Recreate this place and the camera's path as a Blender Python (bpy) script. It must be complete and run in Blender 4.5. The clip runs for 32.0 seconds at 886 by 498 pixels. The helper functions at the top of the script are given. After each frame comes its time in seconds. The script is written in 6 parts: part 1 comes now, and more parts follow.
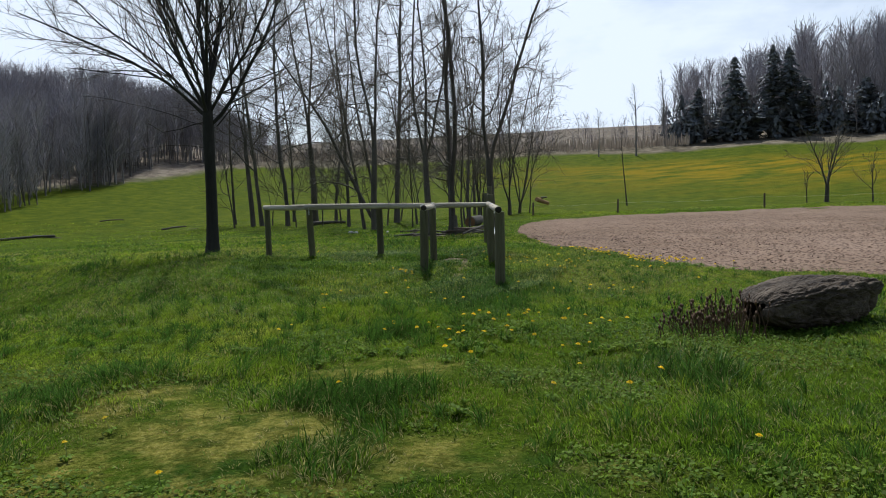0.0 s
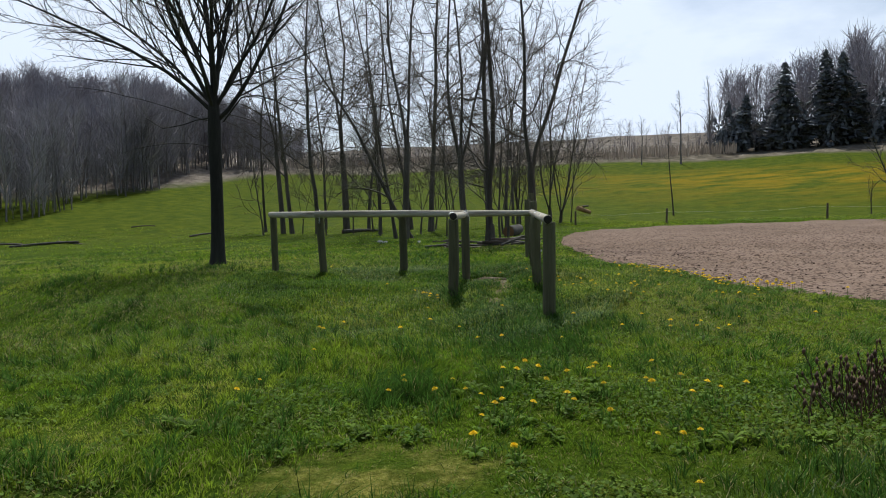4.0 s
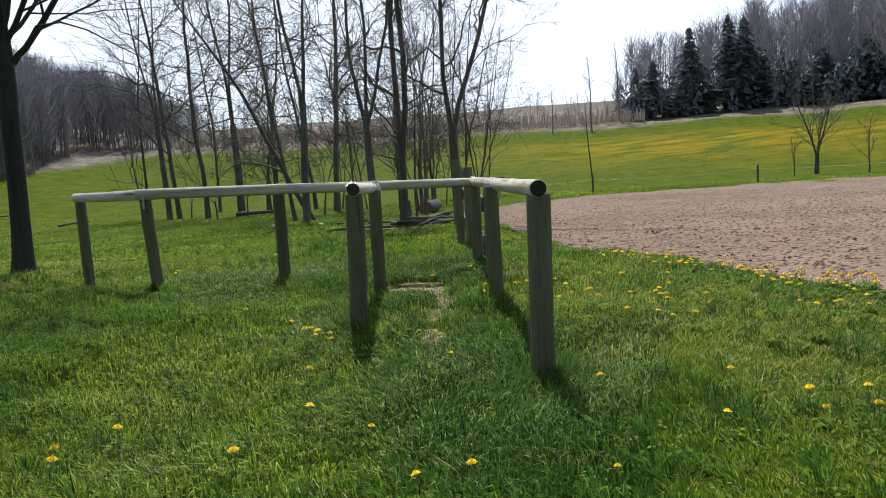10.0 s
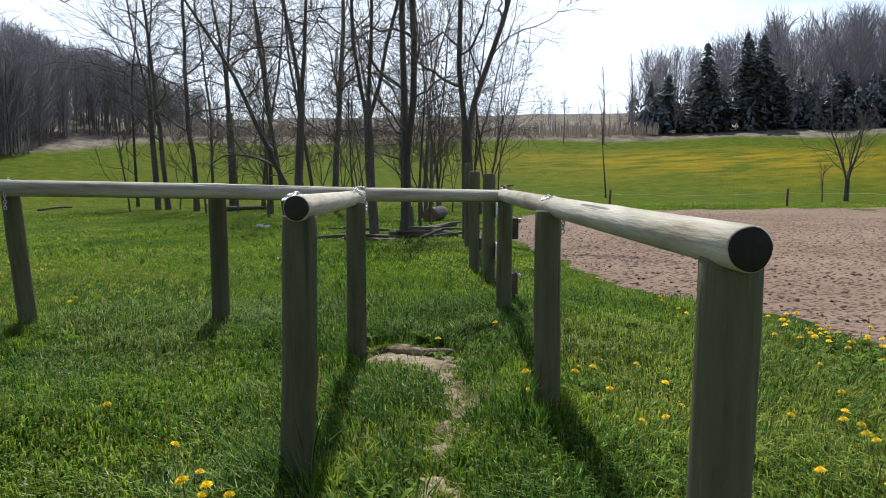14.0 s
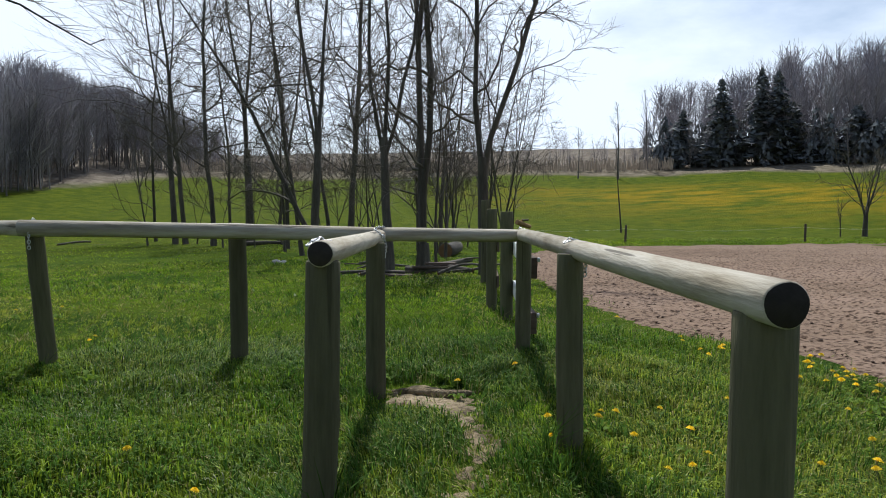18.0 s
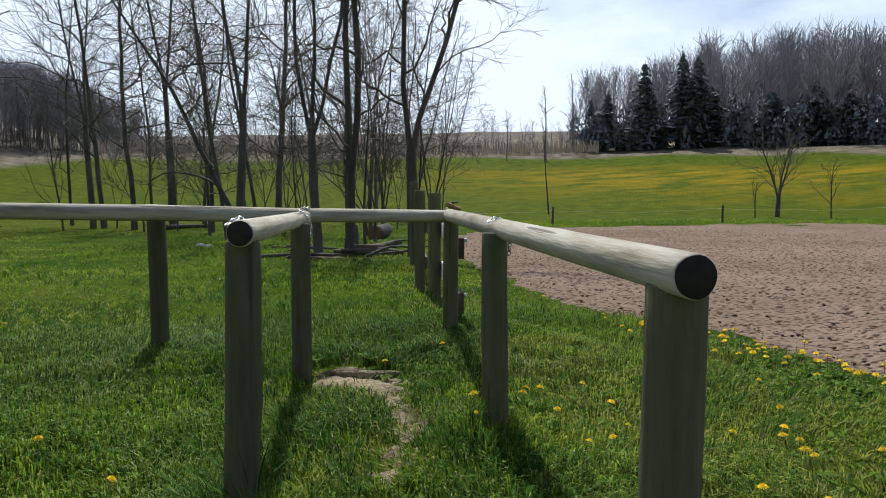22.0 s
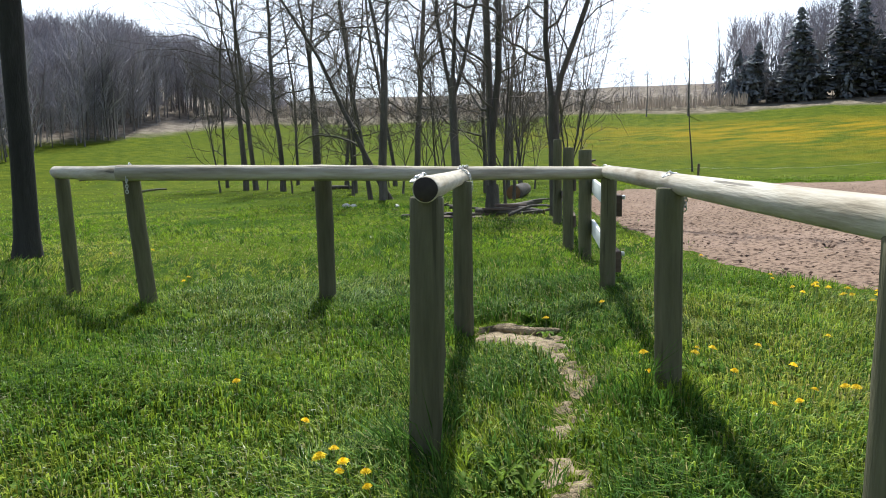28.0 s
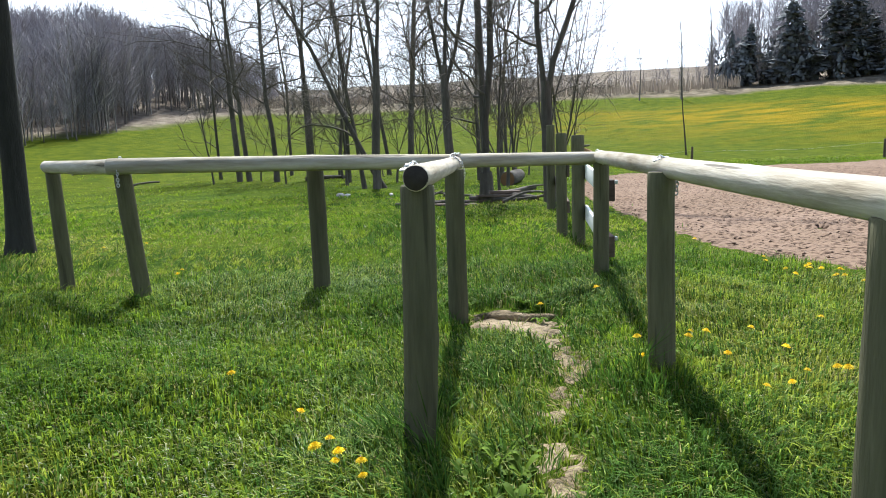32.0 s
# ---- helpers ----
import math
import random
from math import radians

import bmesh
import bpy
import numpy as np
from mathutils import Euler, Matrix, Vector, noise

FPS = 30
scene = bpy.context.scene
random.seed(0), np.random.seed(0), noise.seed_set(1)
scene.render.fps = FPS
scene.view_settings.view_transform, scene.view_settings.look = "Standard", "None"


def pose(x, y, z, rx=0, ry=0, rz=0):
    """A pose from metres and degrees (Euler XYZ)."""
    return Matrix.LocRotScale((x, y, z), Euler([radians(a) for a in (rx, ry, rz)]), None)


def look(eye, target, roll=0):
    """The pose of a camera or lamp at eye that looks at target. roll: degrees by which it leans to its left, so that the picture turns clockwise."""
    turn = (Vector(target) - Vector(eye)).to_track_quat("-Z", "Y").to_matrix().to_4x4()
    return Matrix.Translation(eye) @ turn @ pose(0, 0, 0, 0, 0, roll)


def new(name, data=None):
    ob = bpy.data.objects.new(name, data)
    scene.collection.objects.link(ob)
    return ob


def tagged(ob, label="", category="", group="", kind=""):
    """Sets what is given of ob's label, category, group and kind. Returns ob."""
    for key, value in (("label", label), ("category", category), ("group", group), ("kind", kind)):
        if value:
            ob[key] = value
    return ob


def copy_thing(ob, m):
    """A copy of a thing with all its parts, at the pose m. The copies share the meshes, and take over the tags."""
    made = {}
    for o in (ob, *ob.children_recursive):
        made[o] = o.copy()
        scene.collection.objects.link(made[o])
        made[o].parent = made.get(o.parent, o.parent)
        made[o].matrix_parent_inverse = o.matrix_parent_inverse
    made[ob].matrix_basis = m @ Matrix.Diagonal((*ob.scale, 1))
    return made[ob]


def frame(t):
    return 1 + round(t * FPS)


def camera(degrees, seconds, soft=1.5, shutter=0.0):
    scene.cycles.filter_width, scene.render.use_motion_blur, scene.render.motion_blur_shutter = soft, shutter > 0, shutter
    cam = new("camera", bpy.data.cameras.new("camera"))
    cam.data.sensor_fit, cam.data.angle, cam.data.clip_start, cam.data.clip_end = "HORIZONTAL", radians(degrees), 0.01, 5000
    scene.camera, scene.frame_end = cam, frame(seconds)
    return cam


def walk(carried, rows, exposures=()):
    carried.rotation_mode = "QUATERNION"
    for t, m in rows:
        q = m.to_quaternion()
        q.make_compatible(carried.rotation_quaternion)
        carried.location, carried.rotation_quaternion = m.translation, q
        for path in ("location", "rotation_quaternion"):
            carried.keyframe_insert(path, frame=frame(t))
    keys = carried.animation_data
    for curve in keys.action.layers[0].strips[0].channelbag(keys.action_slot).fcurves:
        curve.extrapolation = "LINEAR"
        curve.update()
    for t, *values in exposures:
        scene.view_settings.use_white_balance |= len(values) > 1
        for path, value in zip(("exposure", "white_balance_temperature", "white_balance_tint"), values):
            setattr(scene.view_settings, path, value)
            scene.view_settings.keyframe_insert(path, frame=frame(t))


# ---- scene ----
cam = camera(60.8, 32.0, soft=1.0)
PATH = [
    (0, (-2.842, -13.742, 1.303), (-2.561, -11.767, 1.152), -1.6),
    (0.5, (-2.766, -13.379, 1.27), (-2.42, -11.416, 1.103), -0.5),
    (1, (-2.758, -13.31, 1.249), (-2.53, -11.328, 1.116), 0.2),
    (1.5, (-2.615, -12.643, 1.255), (-2.285, -10.675, 1.125), 0.2),
    (2, (-2.612, -12.453, 1.239), (-2.338, -10.477, 1.096), -0.3),
    (2.5, (-2.597, -12.326, 1.264), (-2.377, -10.339, 1.189), -0.7),
    (3, (-2.591, -12.083, 1.275), (-2.235, -10.118, 1.153), -1.6),
    (3.5, (-2.532, -11.736, 1.265), (-2.285, -9.753, 1.178), -1.1),
    (4, (-2.495, -11.61, 1.26), (-2.311, -9.622, 1.133), -1.2),
    (4.5, (-2.512, -11.396, 1.267), (-2.116, -9.438, 1.164), -1.3),
    (6.5, (-2.32, -10.133, 1.19), (-2.062, -8.161, 0.979), -2.5),
    (7, (-2.307, -9.79, 1.173), (-1.946, -7.83, 1.004), -0.0),
    (7.5, (-2.31, -9.529, 1.19), (-1.989, -7.572, 0.929), -1.4),
    (8, (-2.201, -9.166, 1.191), (-1.921, -7.197, 0.973), -1.3),
    (8.5, (-2.15, -8.879, 1.167), (-1.777, -6.924, 0.973), -1.5),
    (9, (-2.147, -8.578, 1.156), (-1.761, -6.626, 0.96), -1.1),
    (9.2, (-2.137, -8.461, 1.125), (-1.844, -6.489, 0.967), -1.2),
    (9.5, (-2.054, -8.213, 1.136), (-1.756, -6.249, 0.904), -2.4),
    (10, (-2.02, -7.773, 1.152), (-1.609, -5.826, 0.953), -3.0),
    (10.2, (-2.005, -7.663, 1.16), (-1.571, -5.723, 0.935), -1.4),
    (10.6, (-1.917, -7.422, 1.164), (-1.455, -5.492, 0.912), -0.8),
    (11, (-1.872, -7.172, 1.183), (-1.368, -5.242, 1.045), -0.1),
    (11.5, (-1.909, -6.843, 1.169), (-1.474, -4.898, 1.0), -0.9),
    (12, (-1.82, -6.408, 1.155), (-1.459, -4.451, 0.957), -1.2),
    (12.5, (-1.784, -6.176, 1.169), (-1.248, -4.268, 0.905), 1.2),
    (13, (-1.675, -5.773, 1.177), (-1.216, -3.833, 1.018), 0.3),
    (13.5, (-1.647, -5.592, 1.188), (-1.3, -3.627, 1.048), 0.6),
    (14, (-1.585, -5.344, 1.183), (-1.176, -3.395, 0.993), 0.3),
    (14.5, (-1.583, -5.349, 1.201), (-1.26, -3.384, 1.009), -0.3),
    (14.6, (-1.568, -5.327, 1.2), (-1.202, -3.369, 1.026), 0.7),
    (15, (-1.578, -5.295, 1.198), (-1.112, -3.356, 1.041), -0.0),
    (15.5, (-1.576, -5.294, 1.194), (-1.066, -3.369, 1.004), 0.7),
    (17.5, (-1.583, -5.326, 1.216), (-1.042, -3.403, 1.104), 1.8),
    (18, (-1.613, -5.325, 1.221), (-1.241, -3.363, 1.121), 0.3),
    (18.5, (-1.601, -5.327, 1.217), (-1.173, -3.377, 1.109), -1.3),
    (19, (-1.599, -5.325, 1.222), (-1.142, -3.381, 1.118), -0.9),
    (19.5, (-1.587, -5.327, 1.216), (-1.076, -3.397, 1.095), -0.7),
    (20, (-1.59, -5.307, 1.21), (-1.073, -3.38, 1.073), -0.2),
    (20.5, (-1.591, -5.318, 1.212), (-1.038, -3.4, 1.083), 0.4),
    (21, (-1.591, -5.319, 1.21), (-1.045, -3.4, 1.069), 0.2),
    (21.5, (-1.588, -5.313, 1.208), (-1.034, -3.397, 1.072), 0.2),
    (22, (-1.589, -5.323, 1.207), (-1.038, -3.406, 1.062), 0.2),
    (22.5, (-1.59, -5.318, 1.196), (-1.029, -3.406, 1.027), 0.0),
    (23, (-1.672, -5.294, 1.205), (-1.338, -3.331, 1.02), 1.2),
    (23.5, (-1.739, -5.293, 1.198), (-1.6, -3.313, 0.953), 0.1),
    (24, (-1.752, -5.286, 1.195), (-1.612, -3.305, 0.964), -0.2),
    (24.5, (-1.763, -5.281, 1.204), (-1.595, -3.301, 0.972), 0.1),
    (25, (-1.76, -5.269, 1.195), (-1.607, -3.287, 0.972), -0.0),
    (25.5, (-1.753, -5.284, 1.201), (-1.578, -3.304, 0.977), -0.4),
    (26, (-1.751, -5.286, 1.198), (-1.572, -3.309, 0.959), -1.3),
    (26.5, (-1.751, -5.282, 1.189), (-1.555, -3.309, 0.926), -0.1),
    (28.5, (-1.752, -5.299, 1.193), (-1.534, -3.326, 0.946), -1.3),
    (29, (-1.741, -5.298, 1.193), (-1.495, -3.33, 0.936), -1.3),
    (29.5, (-1.745, -5.284, 1.189), (-1.503, -3.316, 0.924), -1.1),
    (30, (-1.739, -5.29, 1.189), (-1.55, -3.319, 0.909), -0.4),
    (30.5, (-1.736, -5.296, 1.192), (-1.522, -3.325, 0.925), -1.7),
    (31, (-1.748, -5.307, 1.194), (-1.618, -3.328, 0.932), -1.5),
    (31.5, (-1.74, -5.296, 1.192), (-1.536, -3.324, 0.933), -1.7),
    (32, (-1.738, -5.297, 1.193), (-1.524, -3.328, 0.912), -1.8),
]
EXPOSURES = [(0, -0.13), (1, -0.11), (2, 0.47), (3, -0.12), (4, -0.17), (7, 0.47), (8, 0.59), (9, -0.01), (10, 0.36), (11, 0.7), (12, -0.08), (13, 0.4), (14, 0.29), (15, 0.28), (18, 0.01), (19, -0.08), (20, -0.04), (21, -0.04), (22, 0.01), (23, 0.24), (24, 0.8), (25, 0.68), (26, 0.69), (29, 0.83), (30, 1.04), (31, 0.95), (32, 0.96)]
walk(cam, [(t, look(eye, target, roll)) for t, eye, target, roll in PATH], [(t, stops, 5930, 8) for t, stops in EXPOSURES])

# ---- world, sun, exposure ----
SUN_AZ, SUN_EL = 6.0, 58.0            # degrees right of +y, above the horizon
world = bpy.data.worlds.new("overcast_spring_sky")
scene.world = world
world.use_nodes = True
wn, wl = world.node_tree.nodes, world.node_tree.links
for n in list(wn):
    wn.remove(n)
w_out = wn.new("ShaderNodeOutputWorld")
w_bg = wn.new("ShaderNodeBackground")
w_sky = wn.new("ShaderNodeTexSky")
w_sky.sky_type = "NISHITA"
w_sky.sun_disc = False
w_sky.sun_elevation = radians(SUN_EL)
w_sky.sun_rotation = radians(SUN_AZ)
w_sky.dust_density = 2.0
w_tc = wn.new("ShaderNodeTexCoord")
w_map = wn.new("ShaderNodeMapping")
w_map.inputs["Scale"].default_value = (1.0, 1.0, 2.6)
w_noise = wn.new("ShaderNodeTexNoise")
w_noise.inputs["Scale"].default_value = 2.2
w_noise.inputs["Detail"].default_value = 7.0
w_noise.inputs["Roughness"].default_value = 0.55
w_ramp = wn.new("ShaderNodeValToRGB")
w_ramp.color_ramp.elements[0].position = 0.26
w_ramp.color_ramp.elements[1].position = 0.50
w_mix = wn.new("ShaderNodeMixRGB")
# thin cloud glows towards the sun and is duller away from it
w_dot = wn.new("ShaderNodeVectorMath")
w_dot.operation = "DOT_PRODUCT"
w_dot.inputs[1].default_value = (math.sin(radians(SUN_AZ)) * math.cos(radians(SUN_EL)), math.cos(radians(SUN_AZ)) * math.cos(radians(SUN_EL)), math.sin(radians(SUN_EL)))
w_glow = wn.new("ShaderNodeMapRange")
w_glow.inputs["From Min"].default_value, w_glow.inputs["From Max"].default_value = -0.35, 0.55
w_cloud = wn.new("ShaderNodeMixRGB")
w_cloud.inputs["Color1"].default_value = (3.4, 3.7, 4.2, 1)
w_cloud.inputs["Color2"].default_value = (9.3, 9.8, 10.6, 1)
wl.new(w_tc.outputs["Generated"], w_dot.inputs[0])
wl.new(w_dot.outputs["Value"], w_glow.inputs["Value"])
wl.new(w_glow.outputs[0], w_cloud.inputs["Fac"])
wl.new(w_cloud.outputs["Color"], w_mix.inputs["Color2"])
wl.new(w_tc.outputs["Generated"], w_map.inputs["Vector"])
wl.new(w_map.outputs["Vector"], w_noise.inputs["Vector"])
wl.new(w_noise.outputs["Fac"], w_ramp.inputs["Fac"])
# the veil thickens towards the horizon and opens to blue overhead
w_sep = wn.new("ShaderNodeSeparateXYZ")
w_veil = wn.new("ShaderNodeMapRange")
w_veil.interpolation_type = "SMOOTHSTEP"
w_veil.inputs["From Min"].default_value, w_veil.inputs["From Max"].default_value = 0.62, 0.26
w_cover = wn.new("ShaderNodeMath")
w_cover.operation = "MULTIPLY"
wl.new(w_tc.outputs["Generated"], w_sep.inputs[0])
wl.new(w_sep.outputs["Z"], w_veil.inputs["Value"])
wl.new(w_ramp.outputs["Color"], w_cover.inputs[0])
wl.new(w_veil.outputs[0], w_cover.inputs[1])
wl.new(w_cover.outputs[0], w_mix.inputs["Fac"])
wl.new(w_sky.outputs["Color"], w_mix.inputs["Color1"])
wl.new(w_mix.outputs["Color"], w_bg.inputs["Color"])
w_bg.inputs["Strength"].default_value = 0.105
wl.new(w_bg.outputs["Background"], w_out.inputs["Surface"])

sun = new("sun", bpy.data.lights.new("sun", "SUN"))
sun.data.energy = 5.0
sun.data.angle = radians(0.6)
sun.data.color = (1.0, 0.95, 0.86)
_az, _el = radians(SUN_AZ), radians(SUN_EL)
sun.matrix_world = look((40 * math.sin(_az), 40 * math.cos(_az), 40 * math.tan(_el)), (0, 0, 0))

# ---- materials ----


def ramp_node(nt, stops):
    r = nt.nodes.new("ShaderNodeValToRGB")
    els = r.color_ramp.elements
    while len(els) < len(stops):
        els.new(0.5)
    for e, (p, c) in zip(els, stops):
        e.position, e.color = p, (*c, 1)
    return r


def material(name, stops, scale=6.0, detail=6.0, rough=0.85, bump=0.3, bump_scale=40.0, stretch=(1, 1, 1), vary=0.25, island=False,
             metal=0.0, spec=0.3, transl=None, coords="Object", bump_dist=0.01):
    """Noise-driven colour from stops at two scales, with fine relief, and a shade of its own for each object or island."""
    m = bpy.data.materials.new(name)
    m.use_nodes = True
    nt = m.node_tree
    nd, lk = nt.nodes, nt.links
    bsdf = nd["Principled BSDF"]
    tc = nd.new("ShaderNodeTexCoord")
    mp = nd.new("ShaderNodeMapping")
    mp.inputs["Scale"].default_value = stretch
    lk.new(tc.outputs[coords], mp.inputs["Vector"])
    n1 = nd.new("ShaderNodeTexNoise")
    n1.inputs["Scale"].default_value, n1.inputs["Detail"].default_value = scale, detail
    n1.inputs["Roughness"].default_value = 0.62
    lk.new(mp.outputs["Vector"], n1.inputs["Vector"])
    n2 = nd.new("ShaderNodeTexNoise")
    n2.inputs["Scale"].default_value, n2.inputs["Detail"].default_value = scale * 0.17, 3.0
    lk.new(mp.outputs["Vector"], n2.inputs["Vector"])
    mixf = nd.new("ShaderNodeMath")
    mixf.operation = "MULTIPLY_ADD"
    lk.new(n2.outputs["Fac"], mixf.inputs[0])
    mixf.inputs[1].default_value = 0.55
    half = nd.new("ShaderNodeMath")
    half.operation = "MULTIPLY"
    half.inputs[1].default_value = 0.47
    lk.new(n1.outputs["Fac"], half.inputs[0])
    lk.new(half.outputs[0], mixf.inputs[2])
    r = ramp_node(nt, stops)
    lk.new(mixf.outputs[0], r.inputs["Fac"])
    hsv = nd.new("ShaderNodeHueSaturation")
    lk.new(r.outputs["Color"], hsv.inputs["Color"])
    mr = nd.new("ShaderNodeMapRange")
    mr.inputs["To Min"].default_value, mr.inputs["To Max"].default_value = 1 - vary, 1 + vary
    if island:
        geo = nd.new("ShaderNodeNewGeometry")
        lk.new(geo.outputs["Random Per Island"], mr.inputs["Value"])
    else:
        oi = nd.new("ShaderNodeObjectInfo")
        lk.new(oi.outputs["Random"], mr.inputs["Value"])
    lk.new(mr.outputs[0], hsv.inputs["Value"])
    lk.new(hsv.outputs["Color"], bsdf.inputs["Base Color"])
    bsdf.inputs["Roughness"].default_value = rough
    bsdf.inputs["Metallic"].default_value = metal
    bsdf.inputs["Specular IOR Level"].default_value = spec
    if bump > 0:
        nb = nd.new("ShaderNodeTexNoise")
        nb.inputs["Scale"].default_value, nb.inputs["Detail"].default_value = bump_scale, 5.0
        lk.new(mp.outputs["Vector"], nb.inputs["Vector"])
        bp = nd.new("ShaderNodeBump")
        bp.inputs["Strength"].default_value, bp.inputs["Distance"].default_value = bump, bump_dist
        lk.new(nb.outputs["Fac"], bp.inputs["Height"])
        lk.new(bp.outputs["Normal"], bsdf.inputs["Normal"])
    if transl:
        tr = nd.new("ShaderNodeBsdfTranslucent")
        lk.new(hsv.outputs["Color"], tr.inputs["Color"])
        mx = nd.new("ShaderNodeMixShader")
        mx.inputs["Fac"].default_value = transl
        out = nd["Material Output"]
        lk.new(bsdf.outputs[0], mx.inputs[1])
        lk.new(tr.outputs[0], mx.inputs[2])
        lk.new(mx.outputs[0], out.inputs["Surface"])
    return m


def sand_material():
    """Reddish-brown arena sand: damp and dry drifts, and dark clods and hoof marks drawn out along the tracks."""
    m = material("arena_sand", [(0.25, (0.102, 0.069, 0.047)), (0.45, (0.149, 0.104, 0.073)), (0.6, (0.183, 0.129, 0.095)), (0.8, (0.223, 0.163, 0.122))],
                 scale=1.3, detail=8, rough=0.95, bump=0.9, bump_scale=16, bump_dist=0.055, vary=0.0, spec=0.1)
    nt = m.node_tree
    nd, lk = nt.nodes, nt.links
    bsdf = nd["Principled BSDF"]
    src = bsdf.inputs["Base Color"].links[0].from_socket
    tc = nd.new("ShaderNodeTexCoord")
    mp = nd.new("ShaderNodeMapping")
    mp.inputs["Scale"].default_value = (9.0, 13.0, 1)
    mp.inputs["Rotation"].default_value = (0, 0, 0.25)
    lk.new(tc.outputs["Object"], mp.inputs["Vector"])
    vo = nd.new("ShaderNodeTexVoronoi")
    vo.inputs["Scale"].default_value = 1.5
    vo.inputs["Randomness"].default_value = 1.0
    lk.new(mp.outputs["Vector"], vo.inputs["Vector"])
    n = nd.new("ShaderNodeTexNoise")
    n.inputs["Scale"].default_value, n.inputs["Detail"].default_value = 0.9, 9
    n.inputs["Roughness"].default_value = 0.75
    lk.new(mp.outputs["Vector"], n.inputs["Vector"])
    add = nd.new("ShaderNodeMath")
    add.operation = "ADD"
    lk.new(vo.outputs["Distance"], add.inputs[0])
    lk.new(n.outputs["Fac"], add.inputs[1])
    r = ramp_node(nt, [(0.70, (0.26, 0.22, 0.20)), (0.86, (0.75, 0.72, 0.70)), (0.98, (1.1, 1.1, 1.1)), (1.2, (1.28, 1.28, 1.28))])
    lk.new(add.outputs[0], r.inputs["Fac"])
    mul = nd.new("ShaderNodeMixRGB")
    mul.blend_type = "MULTIPLY"
    mul.inputs["Fac"].default_value = 1.0
    lk.new(src, mul.inputs["Color1"])
    lk.new(r.outputs["Color"], mul.inputs["Color2"])
    lk.new(mul.outputs["Color"], bsdf.inputs["Base Color"])
    return m


def add_cracks(m, stretch, scale, lo, hi, dark, broad):
    """Darkens fine splits along the grain and sinks them."""
    nt = m.node_tree
    nd, lk = nt.nodes, nt.links
    bsdf = nd["Principled BSDF"]
    src = bsdf.inputs["Base Color"].links[0].from_socket
    tc = nd.new("ShaderNodeTexCoord")
    oi = nd.new("ShaderNodeObjectInfo")
    mp = nd.new("ShaderNodeMapping")
    mp.inputs["Scale"].default_value = stretch
    lk.new(tc.outputs["Object"], mp.inputs["Vector"])
    sh = nd.new("ShaderNodeCombineXYZ")
    ml = nd.new("ShaderNodeMath")
    ml.operation = "MULTIPLY"
    ml.inputs[1].default_value = 37.0
    lk.new(oi.outputs["Random"], ml.inputs[0])
    lk.new(ml.outputs[0], sh.inputs["Z"])
    lk.new(sh.outputs[0], mp.inputs["Location"])
    for k, (sc, a, b, d) in enumerate(((scale, lo, hi, dark), (scale * 0.25, 0.38, 0.60, broad))):
        n = nd.new("ShaderNodeTexNoise")
        n.inputs["Scale"].default_value, n.inputs["Detail"].default_value = sc, 3.0
        lk.new(mp.outputs["Vector"], n.inputs["Vector"])
        r = ramp_node(nt, [(a, (d, d, d)), (b, (1, 1, 1))])
        lk.new(n.outputs["Fac"], r.inputs["Fac"])
        mul = nd.new("ShaderNodeMixRGB")
        mul.blend_type = "MULTIPLY"
        mul.inputs["Fac"].default_value = 1.0
        lk.new(src, mul.inputs["Color1"])
        lk.new(r.outputs["Color"], mul.inputs["Color2"])
        src = mul.outputs["Color"]
        if k == 0:
            bp = nd.new("ShaderNodeBump")
            bp.inputs["Strength"].default_value, bp.inputs["Distance"].default_value = 0.7, 0.006
            lk.new(r.outputs["Color"], bp.inputs["Height"])
            lk.new(bsdf.inputs["Normal"].links[0].from_socket, bp.inputs["Normal"])
            lk.new(bp.outputs["Normal"], bsdf.inputs["Normal"])
    lk.new(src, bsdf.inputs["Base Color"])


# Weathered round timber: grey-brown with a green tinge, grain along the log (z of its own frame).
# Post colour is darkened as backlit; rail colour is lifted towards its sunlit top.
M_POST = material("weathered_post_wood_shaded", [(0.26, (0.050, 0.047, 0.024)), (0.42, (0.092, 0.088, 0.046)), (0.58, (0.130, 0.124, 0.067)), (0.75, (0.205, 0.194, 0.112))],
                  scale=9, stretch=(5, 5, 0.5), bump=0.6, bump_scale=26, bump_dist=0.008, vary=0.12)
M_RAIL = material("weathered_rail_wood_sunlit", [(0.28, (0.13, 0.10, 0.065)), (0.40, (0.33, 0.285, 0.205)), (0.52, (0.49, 0.445, 0.355)), (0.66, (0.65, 0.615, 0.53))],
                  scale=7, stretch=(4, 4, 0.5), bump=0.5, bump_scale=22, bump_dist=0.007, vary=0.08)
add_cracks(M_POST, (14, 14, 0.6), 1.9, 0.31, 0.36, 0.6, 0.8)
add_cracks(M_RAIL, (16, 16, 0.6), 1.7, 0.33, 0.36, 0.38, 0.72)
M_ENDGRAIN = material("dark_end_grain", [(0.3, (0.016, 0.013, 0.012)), (0.6, (0.034, 0.028, 0.023)), (0.8, (0.054, 0.045, 0.036))], scale=40, bump=0.4, bump_scale=90, bump_dist=0.004)
M_ZINC = material("dull_zinc", [(0.3, (0.45, 0.46, 0.47)), (0.7, (0.62, 0.63, 0.64))], scale=60, rough=0.42, metal=0.9, bump=0.1)
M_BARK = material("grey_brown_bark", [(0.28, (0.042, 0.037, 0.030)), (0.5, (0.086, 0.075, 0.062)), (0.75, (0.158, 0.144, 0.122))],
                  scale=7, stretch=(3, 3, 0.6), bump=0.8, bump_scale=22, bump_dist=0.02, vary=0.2)
